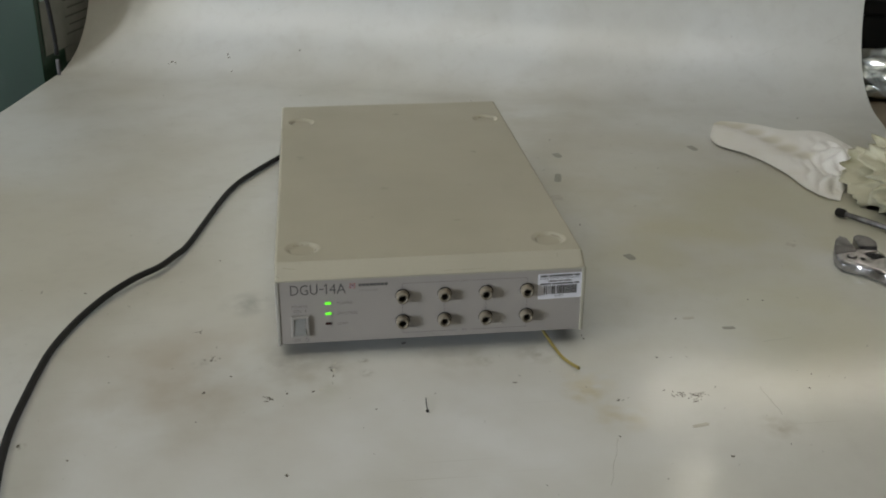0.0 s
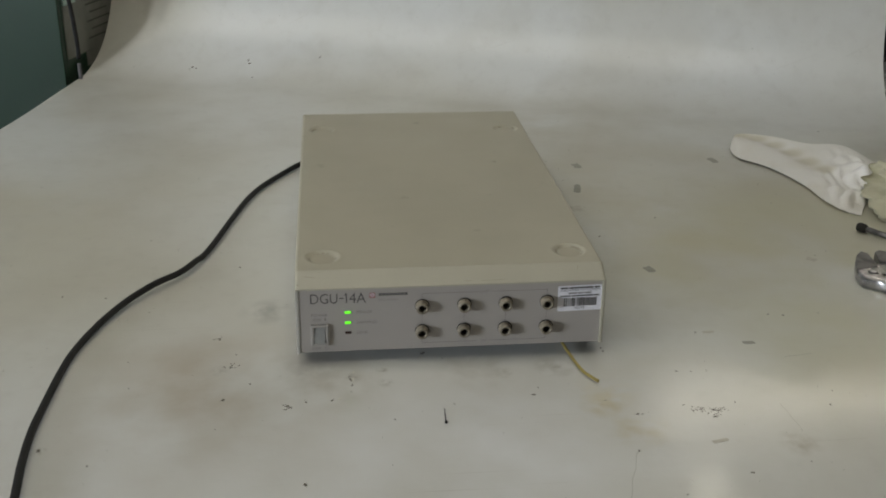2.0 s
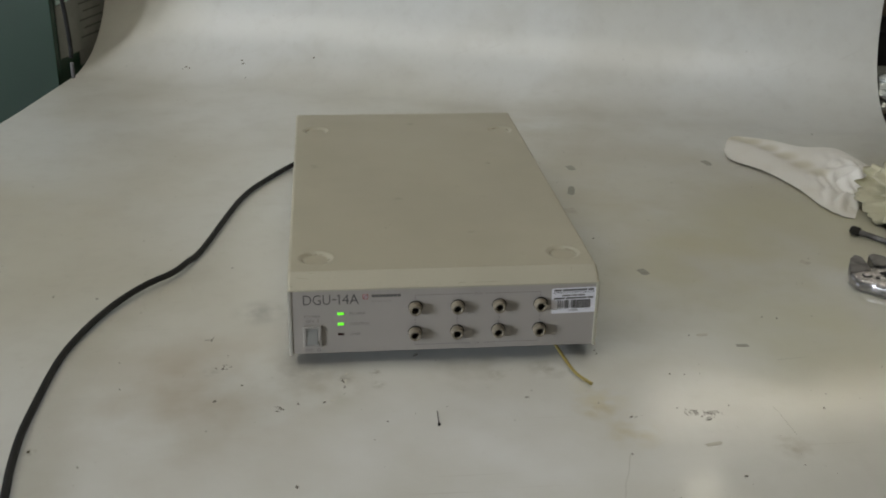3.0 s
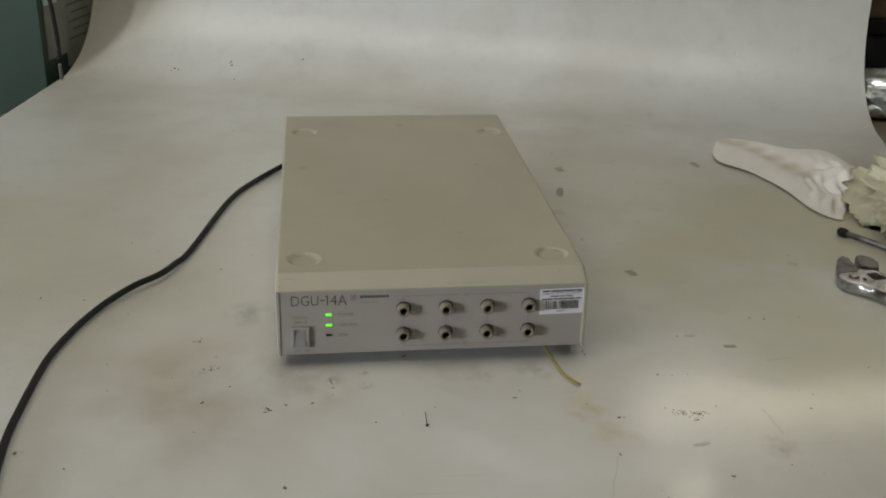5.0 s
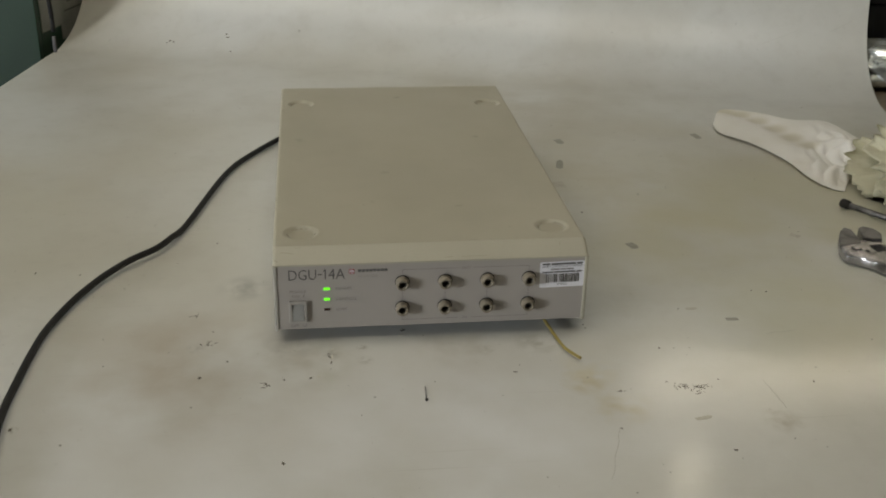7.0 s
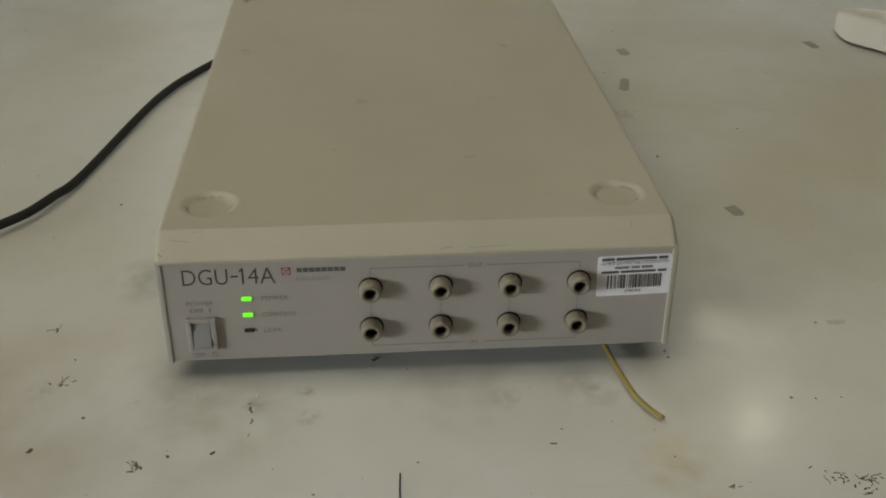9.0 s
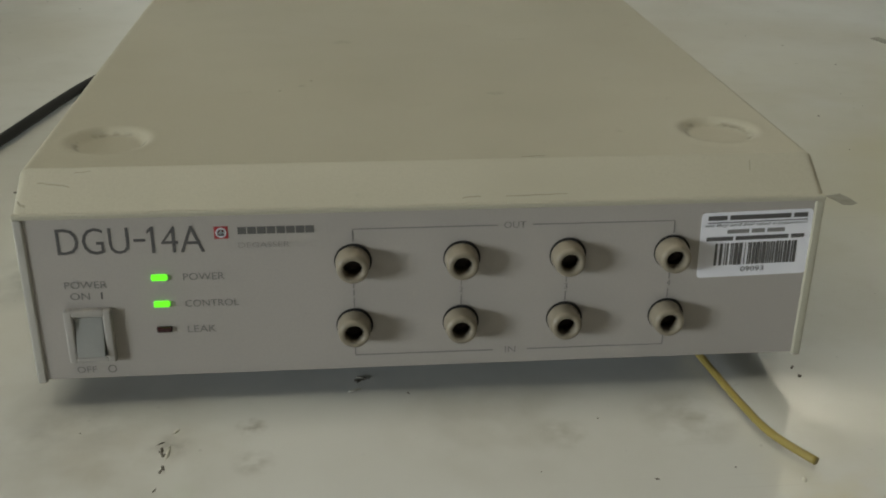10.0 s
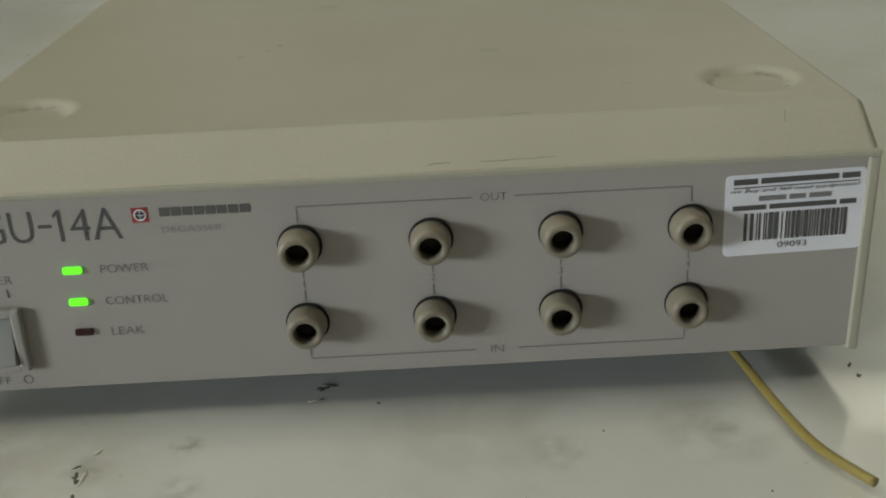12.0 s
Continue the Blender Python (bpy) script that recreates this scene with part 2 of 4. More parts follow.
BLACK = plain("black_case_plastic", (0.010, 0.009, 0.014), rough=0.4, spots=(0.02, 0.02, 0.02), scale=30.0)
FOIL = plain("silver_film_bag", (0.72, 0.75, 0.72), rough=0.26, metal=0.75, spots=(0.5, 0.52, 0.5), scale=20.0, amount=0.6)
FRAME = plain("window_frame_paint", (0.62, 0.62, 0.60), rough=0.5, spots=(0.55, 0.55, 0.53), scale=6.0)


def glass_like(name, colour, rough, weight):
    m = plain(name, colour, rough=rough)
    p = m.node_tree.nodes["Principled BSDF"]
    p.inputs["Transmission Weight"].default_value, p.inputs["IOR"].default_value = weight, 1.4
    return m


AMBER = glass_like("amber_soft_tube", (0.42, 0.33, 0.10), 0.32, 0.45)
GLUE = plain("dried_glue", (0.66, 0.64, 0.56), rough=0.3, spots=(0.40, 0.38, 0.32), scale=500.0)
PANE = glass_like("clear_pane", (0.9, 0.93, 0.92), 0.02, 1.0)


def glowing(name, colour, strength):
    m = plain(name, tuple(c * 0.3 for c in colour), rough=0.3)
    p = m.node_tree.nodes["Principled BSDF"]
    p.inputs["Emission Color"].default_value, p.inputs["Emission Strength"].default_value = (*colour, 1), strength
    return m


LED_GREEN = glowing("lit_green_lens", (0.16, 1.0, 0.03), 0.95)
DIFFUSER = glowing("lit_lamp_diffuser", (1.0, 0.96, 0.84), 1.5)


# ---- builders ----
def finish(name, bm, mat, smooth=False):
    me = bpy.data.meshes.new(name)
    bm.to_mesh(me)
    bm.free()
    for m in (mat if isinstance(mat, tuple) else (mat,)):
        me.materials.append(m)
    if smooth:
        for f in me.polygons:
            f.use_smooth = True
    return me


def part(name, bm, mat, parent, label="", smooth=False):
    ob = new(name, finish(name, bm, mat, smooth))
    ob.parent = parent
    return tagged(ob, label)


def thing(name, label, category, at=(0, 0, 0), rz=0.0, group="", kind=""):
    ob = new(name)
    ob.empty_display_size = 0.05
    ob.matrix_world = pose(*at, 0, 0, rz)
    return tagged(ob, label, category, group, kind)


def solid(name, bm, mat, label, category, group="", kind="", at=None, smooth=False):
    ob = new(name, finish(name, bm, mat, smooth))
    if at is not None:
        ob.matrix_world = at
    return tagged(ob, label, category, group, kind)


def block(x0, x1, y0, y1, z0, z1, bevel=0.0, segments=2, bm=None):
    one = bmesh.new()
    bmesh.ops.create_cube(one, size=1.0)
    for v in one.verts:
        v.co = Vector(((x0 + x1) / 2 + v.co.x * (x1 - x0), (y0 + y1) / 2 + v.co.y * (y1 - y0), (z0 + z1) / 2 + v.co.z * (z1 - z0)))
    if bevel:
        bmesh.ops.bevel(one, geom=one.edges[:], offset=bevel, segments=segments, profile=0.6, affect="EDGES")
    if bm is None:
        return one
    tmp = bpy.data.meshes.new("tmp")
    one.to_mesh(tmp)
    one.free()
    bm.from_mesh(tmp)
    bpy.data.meshes.remove(tmp)
    return bm


def crisp(ob, angle=35):
    """Keeps the rims of a thickened sheet sharp in the shading."""
    split = ob.modifiers.new("crisp_rim", "EDGE_SPLIT")
    split.split_angle = radians(angle)


def lathe(profile, axis="z", segments=32, centre=(0, 0, 0), bm=None):
    """Turn (radius, height) pairs round an axis; axis 'y' points the heights along -y."""
    bm = bm or bmesh.new()
    rings = []
    for r, h in profile:
        ring = []
        for i in range(segments):
            a = 2 * math.pi * i / segments
            c, s = r * math.cos(a), r * math.sin(a)
            co = (c, s, h) if axis == "z" else (c, -h, s)
            ring.append(bm.verts.new(Vector(co) + Vector(centre)))
        rings.append(ring)
    for a, b in zip(rings, rings[1:]):
        for i in range(segments):
            j = (i + 1) % segments
            bm.faces.new((a[i], a[j], b[j], b[i]))
    for ring in (rings[0], rings[-1]):
        if profile[0 if ring is rings[0] else -1][0] > 1e-6:
            bm.faces.new(ring)
    bmesh.ops.remove_doubles(bm, verts=bm.verts[:], dist=1e-7)
    bmesh.ops.recalc_face_normals(bm, faces=bm.faces[:])
    return bm


def tube(points, radius, sides=12, steps=6):
    """A round cord along a smooth line through the points."""
    pts = [Vector(p) for p in points]
    line = []
    for i in range(len(pts) - 1):
        p0, p1, p2, p3 = pts[max(i - 1, 0)], pts[i], pts[i + 1], pts[min(i + 2, len(pts) - 1)]
        for k in range(steps):
            t = k / steps
            line.append(0.5 * (2 * p1 + (p2 - p0) * t + (2 * p0 - 5 * p1 + 4 * p2 - p3) * t * t + (3 * p1 - p0 - 3 * p2 + p3) * t ** 3))
    line.append(pts[-1])
    bm = bmesh.new()
    rings = []
    for i, p in enumerate(line):
        d = (line[min(i + 1, len(line) - 1)] - line[max(i - 1, 0)]).normalized()
        side = d.cross(Vector((0, 0, 1)))
        side = side.normalized() if side.length > 1e-4 else Vector((1, 0, 0))
        up = side.cross(d).normalized()
        rings.append([bm.verts.new(p + radius * (math.cos(a) * side + math.sin(a) * up)) for a in (2 * math.pi * k / sides for k in range(sides))])
    for a, b in zip(rings, rings[1:]):
        for i in range(sides):
            bm.faces.new((a[i], a[(i + 1) % sides], b[(i + 1) % sides], b[i]))
    bm.faces.new(rings[0]), bm.faces.new(rings[-1])
    bmesh.ops.recalc_face_normals(bm, faces=bm.faces[:])
    return bm


def outline(points, z0, z1, bevel=0.0, segments=2):
    """A flat outline raised to a slab."""
    bm = bmesh.new()
    f = bm.faces.new([bm.verts.new((x, y, z0)) for x, y in points])
    top = bmesh.ops.extrude_face_region(bm, geom=[f])
    bmesh.ops.translate(bm, verts=[v for v in top["geom"] if isinstance(v, bmesh.types.BMVert)], vec=(0, 0, z1 - z0))
    bmesh.ops.recalc_face_normals(bm, faces=bm.faces[:])
    if bevel:
        bmesh.ops.bevel(bm, geom=bm.edges[:], offset=bevel, segments=segments, profile=0.6, affect="EDGES")
    return bm


def grid(nx, ny, where):
    """A sheet of nx by ny cells; where(a, b) gives the place for a, b in 0..1."""
    bm = bmesh.new()
    vs = [[bm.verts.new(where(i / nx, j / ny)) for i in range(nx + 1)] for j in range(ny + 1)]
    for j in range(ny):
        for i in range(nx):
            bm.faces.new((vs[j][i], vs[j][i + 1], vs[j + 1][i + 1], vs[j + 1][i]))
    return bm


def smooth_step(a, b, x):
    t = min(max((x - a) / (b - a), 0.0), 1.0)
    return t * t * (3 - 2 * t)


def lettering(name, text, x0, x1, z0, z1, y, mat, parent, label="", thin=0.0, shear=0.0, tilt=0.0):
    """Raised print on an upright front face, filling x0..x1 by z0..z1."""
    cu = bpy.data.curves.new(name, "FONT")
    cu.body, cu.size, cu.offset, cu.shear, cu.resolution_u = text, 1.0, thin, shear, 3
    tmp = new(name, cu)
    bpy.context.view_layer.update()
    me = bpy.data.meshes.new_from_object(tmp.evaluated_get(bpy.context.evaluated_depsgraph_get()))
    bpy.data.objects.remove(tmp)
    bpy.data.curves.remove(cu)
    xs, ys = [v.co.x for v in me.vertices], [v.co.y for v in me.vertices]
    ax, bx, ay, by = min(xs), max(xs), min(ys), max(ys)
    xc, zc = (x0 + x1) / 2, (z0 + z1) / 2
    c, s = math.cos(radians(tilt)), math.sin(radians(tilt))
    for v in me.vertices:
        px = x0 + (v.co.x - ax) / (bx - ax) * (x1 - x0) - xc
        pz = z0 + (v.co.y - ay) / (by - ay) * (z1 - z0) - zc
        v.co = (xc + c * px - s * pz, y, zc + s * px + c * pz)
    me.materials.clear()
    me.materials.append(mat)
    me.name = name
    ob = new(name, me)
    ob.parent = parent
    return tagged(ob, label)


def print_bars(rects, y, depth=0.00015):
    """Printed marks on an upright front face: (x0, x1, z0, z1) each."""
    bm = bmesh.new()
    for x0, x1, z0, z1 in rects:
        block(x0, x1, y, y + depth, z0, z1, bm=bm)
    return bm


# ---- the room ----
BENCH_TURN = -16.98          # the bench and its sheet stand turned to the instrument
UX, VX = Vector((0.956, -0.292, 0)), Vector((0.292, 0.956, 0))


def uv(u, v, z=0.0):
    return UX * u + VX * v + Vector((0, 0, z))


solid("floor", block(-6.4, 3.6, -4.6, 3.5, -0.98, -0.88), FLOOR, "grey worn floor", "floor", kind="structure")
solid("ceiling", block(-6.4, 3.6, -4.6, 3.5, 1.80, 1.90), CEILING, "white painted ceiling", "ceiling", kind="structure")
solid("wall_north", block(-6.2, 3.4, 3.3, 3.5, -0.88, 1.80), WALL, "cream painted wall", "wall", kind="structure")
solid("wall_south", block(-6.2, 3.4, -4.6, -4.4, -0.88, 1.80), WALL, "cream painted wall", "wall", kind="structure")
solid("wall_east", block(3.4, 3.6, -4.6, 3.5, -0.88, 1.80), WALL, "cream painted wall", "wall", kind="structure")
west = block(-6.4, -6.2, -4.6, -4.10, -0.88, 1.80)
for box in ((-2.18, 3.5, -0.88, 1.80), (-4.10, -2.18, -0.88, 0.38), (-4.10, -2.18, 1.66, 1.80)):
    block(-6.4, -6.2, box[0], box[1], box[2], box[3], bm=west)
solid("wall_west", west, WALL, "cream painted wall with a window opening", "wall", kind="structure")
win = thing("window_1", "white framed window letting in daylight", "window", kind="structure")
wf = block(-6.36, -6.28, -4.10, -4.04, 0.38, 1.66)
for y0, y1, z0, z1 in ((-2.24, -2.18, 0.38, 1.66), (-4.04, -2.24, 0.38, 0.44), (-4.04, -2.24, 1.60, 1.66)):
    block(-6.36, -6.28, y0, y1, z0, z1, bm=wf)
part("window_frame", wf, FRAME, win)
pane = part("pane", block(-6.325, -6.319, -4.04, -2.24, 0.44, 1.60), PANE, win)
pane.visible_shadow = False

for lx, ly, lw, ld, watts in CEILING_LAMPS:
    lamp = thing("ceiling_light", "white ceiling light with a lit diffuser", "ceiling light", at=(lx, ly, 1.74), group="ceiling lights")
    part("housing", block(-lw / 2 - 0.04, lw / 2 + 0.04, -ld / 2 - 0.02, ld / 2 + 0.02, 0.012, 0.06, 0.004), FRAME, lamp)
    part("diffuser", block(-lw / 2, lw / 2, -ld / 2, ld / 2, 0.0, 0.011, 0.003), DIFFUSER, lamp, "lit diffuser")

# ---- the bench and the sheet on it ----
bench = thing("workbench", "worn brown workbench with grey steel legs", "workbench", rz=BENCH_TURN)
part("bench_top", block(-0.69, 1.75, -0.80, 1.36, -0.038, -0.006, 0.003), BENCH, bench)
for u in (-0.62, 1.66):
    for v in (-0.72, 1.28):
        part("leg", block(u - 0.03, u + 0.03, v - 0.03, v + 0.03, -0.88, -0.038, 0.003), BENCH_LEG, bench)

BEND, RADIUS = 0.785, 0.165


def sheet_place(u, s):
    """A point of the sheet: flat, then bent up through a quarter turn, then upright."""
    if s < BEND:
        v, z = s, 0.0
    elif s < BEND + RADIUS * math.pi / 2:
        a = (s - BEND) / RADIUS
        v, z = BEND + RADIUS * math.sin(a), RADIUS * (1 - math.cos(a))
    else:
        v, z = BEND + RADIUS, RADIUS + s - BEND - RADIUS * math.pi / 2
    return v, z


def sheet_point(a, b):
    s = -0.83 + b * 2.25
    v, z = sheet_place(0, s)
    left = -0.729 - 0.046 * smooth_step(0.4, 0.95, v)
    right = 0.509 - 0.012 * smooth_step(0.75, 0.95, v)
    u = left + (right - left) * a
    # a ridge buckled into the bend, running from the edge up and inwards
    crease = -0.765 + 0.072 * smooth_step(0.80, 0.96, s) + 0.030 * smooth_step(0.94, 1.20, s)
    ridge = 0.0065 * math.exp(-((u - crease) / 0.017) ** 2) * smooth_step(0.80, 0.90, s) * (1 - smooth_step(1.15, 1.35, s))
    lean = min(max((s - BEND) / RADIUS, 0.0), math.pi / 2)
    v, z = v - ridge * math.sin(lean), z + ridge * math.cos(lean)
    dip = -0.0012 * (0.5 + 0.5 * noise.noise(Vector((u * 4.0, s * 4.0, 3.0))))
    return uv(u, v, z + dip - 0.0002)


def sheet_height(x, y):
    """Height of the flat part of the sheet's upper face at x, y."""
    p = Vector((x, y, 0))
    return -0.0012 * (0.5 + 0.5 * noise.noise(Vector((p.dot(UX) * 4.0, p.dot(VX) * 4.0, 3.0)))) - 0.0002


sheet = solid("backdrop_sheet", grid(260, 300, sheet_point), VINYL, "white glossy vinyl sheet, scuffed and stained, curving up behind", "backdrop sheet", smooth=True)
thick = sheet.modifiers.new("thickness", "SOLIDIFY")
thick.thickness, thick.offset = 0.0006, -1.0
crisp(sheet)

# ---- the instrument ----
W, DEPTH, TOP, LIP, LOW, FOLD = 0.130, 0.468, 0.079, 0.0688, 0.0105, 0.0155
DENTS = ((-0.107, 0.041), (0.106, 0.040), (-0.107, 0.404), (0.107, 0.398))
unit = thing("degasser_unit", "beige steel instrument box, grey front panel with eight ports", "lab instrument")


def roof(y):
    return LIP + (TOP - LIP) * min(max(y + 0.0015, 0.0) / FOLD, 1.0)


def cover_point(a, b):
    y = -0.0006 + (FOLD * b / 0.06 if b < 0.06 else FOLD + (DEPTH - FOLD + 0.0015) * (b - 0.06) / 0.94)
    y = min(y, DEPTH)
    zt, r = roof(y), 0.0028
    side = 0.06
    if a < side or a > 1 - side:
        k = (a if a < side else 1 - a) / side
        x, z = -W, LOW + (zt - r - LOW) * k
    elif a < 0.10 or a > 0.90:
        k = ((a if a < 0.10 else 1 - a) - side) / 0.04 * math.pi / 2
        x, z = -W + r * (1 - math.cos(k)), zt - r + r * math.sin(k)
    else:
        x, z = -W + r + (a - 0.10) / 0.80 * (2 * W - 2 * r), zt
        for dx, dy in DENTS:
            d = math.hypot(x - dx, y - dy)
            z -= 0.0021 * (1 - smooth_step(0.0100, 0.0148, d))
            z += 0.00025 * math.exp(-((d - 0.0158) / 0.0018) ** 2)
        return (x, y, z)
    if a > 0.5:
        x = -x
    return (x, y, z)


cover = part("cover", grid(250, 350, cover_point), COVER, unit, "beige painted steel cover with four round dents", smooth=True)
shell = cover.modifiers.new("thickness", "SOLIDIFY")
shell.thickness, shell.offset = 0.0013, -1.0
crisp(cover, 20)
SCUFF = plain("ground_in_scuff", (0.28, 0.26, 0.20), rough=0.7, spots=(0.32, 0.30, 0.235), scale=700.0, amount=0.9)
for x, y, length, turn, width in ((-0.1275, 0.0025, 0.0028, -35, 0.00030), (-0.1185, 0.0085, 0.0100, -8, 0.00022), (-0.110, 0.0125, 0.0050, 4, 0.00016), (0.034, 0.0017, 0.0200, 1, 0.00018),
                                  (0.013, 0.0015, 0.0060, 2, 0.00022), (0.035, 0.0158, 0.0080, 3, 0.00026), (0.107, 0.0100, 0.0035, 75, 0.00018), (-0.052, 0.098, 0.0012, 20, 0.00030), (-0.040, 0.112, 0.0010, 50, 0.00034), (0.118, 0.052, 0.0030, 60, 0.00016)):
    rng = random.Random(int(1000 + length * 1e5))
    c, n = math.cos(radians(turn)), math.sin(radians(turn))
    rub = []
    for k in range(7):
        d, off = length * (k / 6 - 0.5), width * rng.uniform(-1, 1)
        px, py = x + c * d - n * off, y + n * d + c * off
        rub.append((px, py, roof(py) - 0.4 * width))
    part("scuff_mark", tube(rub, width, 6, 2), SCUFF, unit, "small dark rubbed-in scuff")
part("front_panel", block(-W + 0.0016, W - 0.0016, 0.0, 0.004, 0.0100, LIP - 0.0004, 0.0003), PANEL, unit, "grey painted front panel")
part("top_lip", block(-W - 0.0002, W + 0.0002, -0.0013, 0.0008, LIP - 0.0014, LIP + 0.0005, 0.0008, 4), COVER, unit, "rounded beige lip")
for sx in (-1, 1):
    part("side_flange", block(sx * (W - 0.0013) - 0.0016, sx * (W - 0.0013) + 0.0016, -0.0008, 0.0018, 0.0088, LIP - 0.0014, 0.0010, 4), LIT_FLANGE if sx < 0 else COVER, unit, "rounded pale flange edge")
part("back_panel", block(-W + 0.0016, W - 0.0016, DEPTH - 0.005, DEPTH - 0.002, 0.0120, TOP - 0.002, 0.0005), COVER, unit)
part("base_plate", block(-W + 0.0016, W - 0.0016, 0.0045, DEPTH - 0.006, 0.0105, 0.0118), STEEL_BASE, unit)
for fx, fy in ((-0.105, 0.045), (0.105, 0.045), (-0.105, 0.40), (0.105, 0.40)):
    part("foot", lathe([(0.0, 0.0), (0.009, 0.0), (0.010, 0.001), (0.011, 0.0104), (0.0, 0.0104)], centre=(fx, fy, 0)), RUBBER, unit, "black rubber foot")

PORT_X = [-0.0254, 0.0100, 0.0451, 0.0802]
ring = lathe([(0.0, 0.0), (0.0061, 0.0), (0.0061, 0.0004), (0.0, 0.0004)], axis="y")
barrel = lathe([(0.0031, -0.0015), (0.0031, 0.0064), (0.0035, 0.0068), (0.0045, 0.0068), (0.0050, 0.0063), (0.0053, 0.0050),
                (0.0056, 0.0008), (0.0056, 0.0005), (0.0033, 0.0005), (0.0031, -0.0015)], axis="y", segments=40)
bore = lathe([(0.0, 0.0006), (0.00305, 0.0006), (0.00305, 0.0009), (0.0, 0.0009)], axis="y", segments=24)
ring_me, barrel_me, bore_me = finish("ring", ring, SEAM), finish("barrel", barrel, PORT, True), finish("bore", bore, BORE)
for row, pz in enumerate((0.0500, 0.0266)):
    for px in PORT_X:
        port = new("port", barrel_me)
        port.parent, port.location = unit, (px - 0.0002, -0.0002, pz)
        tagged(port, "beige plastic tubing port")
        for n, me in (("seat_ring", ring_me), ("bore", bore_me)):
            sub = new(n, me)
            sub.parent = port
            sub.location = (0.0, 0.0, 0.0) if n == "bore" else (0.0002, 0.0, 0.0002)

# rocker switch, pressed in at the top
bez = bmesh.new()
for x0, x1, z0, z1 in ((-0.1182, -0.1160, 0.0170, 0.0362), (-0.1060, -0.1038, 0.0170, 0.0362), (-0.1160, -0.1060, 0.0338, 0.0362), (-0.1160, -0.1060, 0.0170, 0.0192)):
    block(x0 - 0.0003, x1 + 0.0003, -0.0026, 0.0005, z0, z1, 0.0009, 3, bm=bez)
switch = part("power_switch", bez, BEZEL, unit, "grey rocker switch, pressed on")
rock = bmesh.new()
side = [(-0.0012, 0.0333), (-0.0016, 0.0300), (-0.0026, 0.0245), (-0.0040, 0.0200), (0.0004, 0.0196), (0.0004, 0.0333)]
a = [rock.verts.new((-0.1155, y, z)) for y, z in side]
b = [rock.verts.new((-0.1065, y, z)) for y, z in side]
rock.faces.new(a), rock.faces.new(b[::-1])
for i in range(len(side)):
    rock.faces.new((a[i], b[i], b[(i + 1) % len(side)], a[(i + 1) % len(side)]))
bmesh.ops.recalc_face_normals(rock, faces=rock.faces[:])
bmesh.ops.bevel(rock, geom=rock.edges[:], offset=0.00025, segments=2, affect="EDGES")
part("rocker", rock, SWITCH, switch, "smooth grey rocker")
part("switch_gap", block(-0.1162, -0.1058, -0.0003, 0.0002, 0.0190, 0.0335), SEAM, switch)

for z, lens, label in ((0.0463, LED_GREEN, "lit green indicator"), (0.0368, LED_GREEN, "lit green indicator"), (0.0275, LED_OFF, "unlit dark red indicator")):
    part("indicator_light", block(-0.0900, -0.0848, -0.0011, 0.0006, z - 0.00105, z + 0.00105, 0.0008, 4), lens, unit, label, smooth=False)

INK_Y = -0.00012
lettering("model_lettering", "DGU", -0.1178, -0.0955, 0.0549, 0.0640, INK_Y, INK, unit, "dark grey model lettering", thin=-0.006)
part("model_dash", print_bars([(-0.0941, -0.0905, 0.0589, 0.0599)], INK_Y), INK, unit)
one = bmesh.new()
stroke = [(-0.0887, 0.0549), (-0.0877, 0.0549), (-0.0877, 0.0640), (-0.0885, 0.0640), (-0.0898, 0.0627), (-0.0898, 0.0616), (-0.0887, 0.0625)]
one.faces.new([one.verts.new((x, INK_Y, z)) for x, z in stroke])
part("model_digit", one, INK, unit)
lettering("model_lettering", "4A", -0.0857, -0.0722, 0.0549, 0.0640, INK_Y, INK, unit, "dark grey model lettering", thin=-0.006)
lettering("lettering", "DEGASSER", -0.0616, -0.0455, 0.0559, 0.0577, INK_Y, PALE_INK, unit, thin=-0.008)
lettering("lettering", "POWER", -0.0799, -0.0668, 0.0450, 0.0475, INK_Y, FAINT_INK, unit, thin=-0.003)
lettering("lettering", "CONTROL", -0.0801, -0.0629, 0.0354, 0.0379, INK_Y, FAINT_INK, unit, thin=-0.003)
lettering("lettering", "LEAK", -0.0800, -0.0708, 0.0260, 0.0285, INK_Y, FAINT_INK, unit, thin=-0.003)
lettering("lettering", "POWER", -0.1173, -0.1040, 0.0431, 0.0456, INK_Y, FAINT_INK, unit, thin=-0.003)
lettering("lettering", "ON", -0.1160, -0.1098, 0.0391, 0.0416, INK_Y, FAINT_INK, unit, thin=-0.003)
lettering("lettering", "I", -0.1063, -0.1058, 0.0391, 0.0416, INK_Y, INK, unit)
lettering("lettering", "OFF", -0.1172, -0.1108, 0.0121, 0.0145, INK_Y, FAINT_INK, unit, thin=-0.003)
lettering("lettering", "O", -0.1072, -0.1044, 0.0119, 0.0147, INK_Y, INK, unit, thin=-0.015)
lettering("lettering", "OUT", 0.0236, 0.0308, 0.0602, 0.0625, INK_Y, FAINT_INK, unit, thin=-0.003)
lettering("lettering", "IN", 0.0254, 0.0290, 0.0140, 0.0163, INK_Y, FAINT_INK, unit, thin=-0.003)
for k, px in enumerate(PORT_X):
    lettering("numeral", str(k + 1), px - (0.0006 if k else 0.0002), px + (0.0006 if k else 0.0002), 0.0376, 0.0396, INK_Y, FAINT_INK, unit)
w = 0.00016
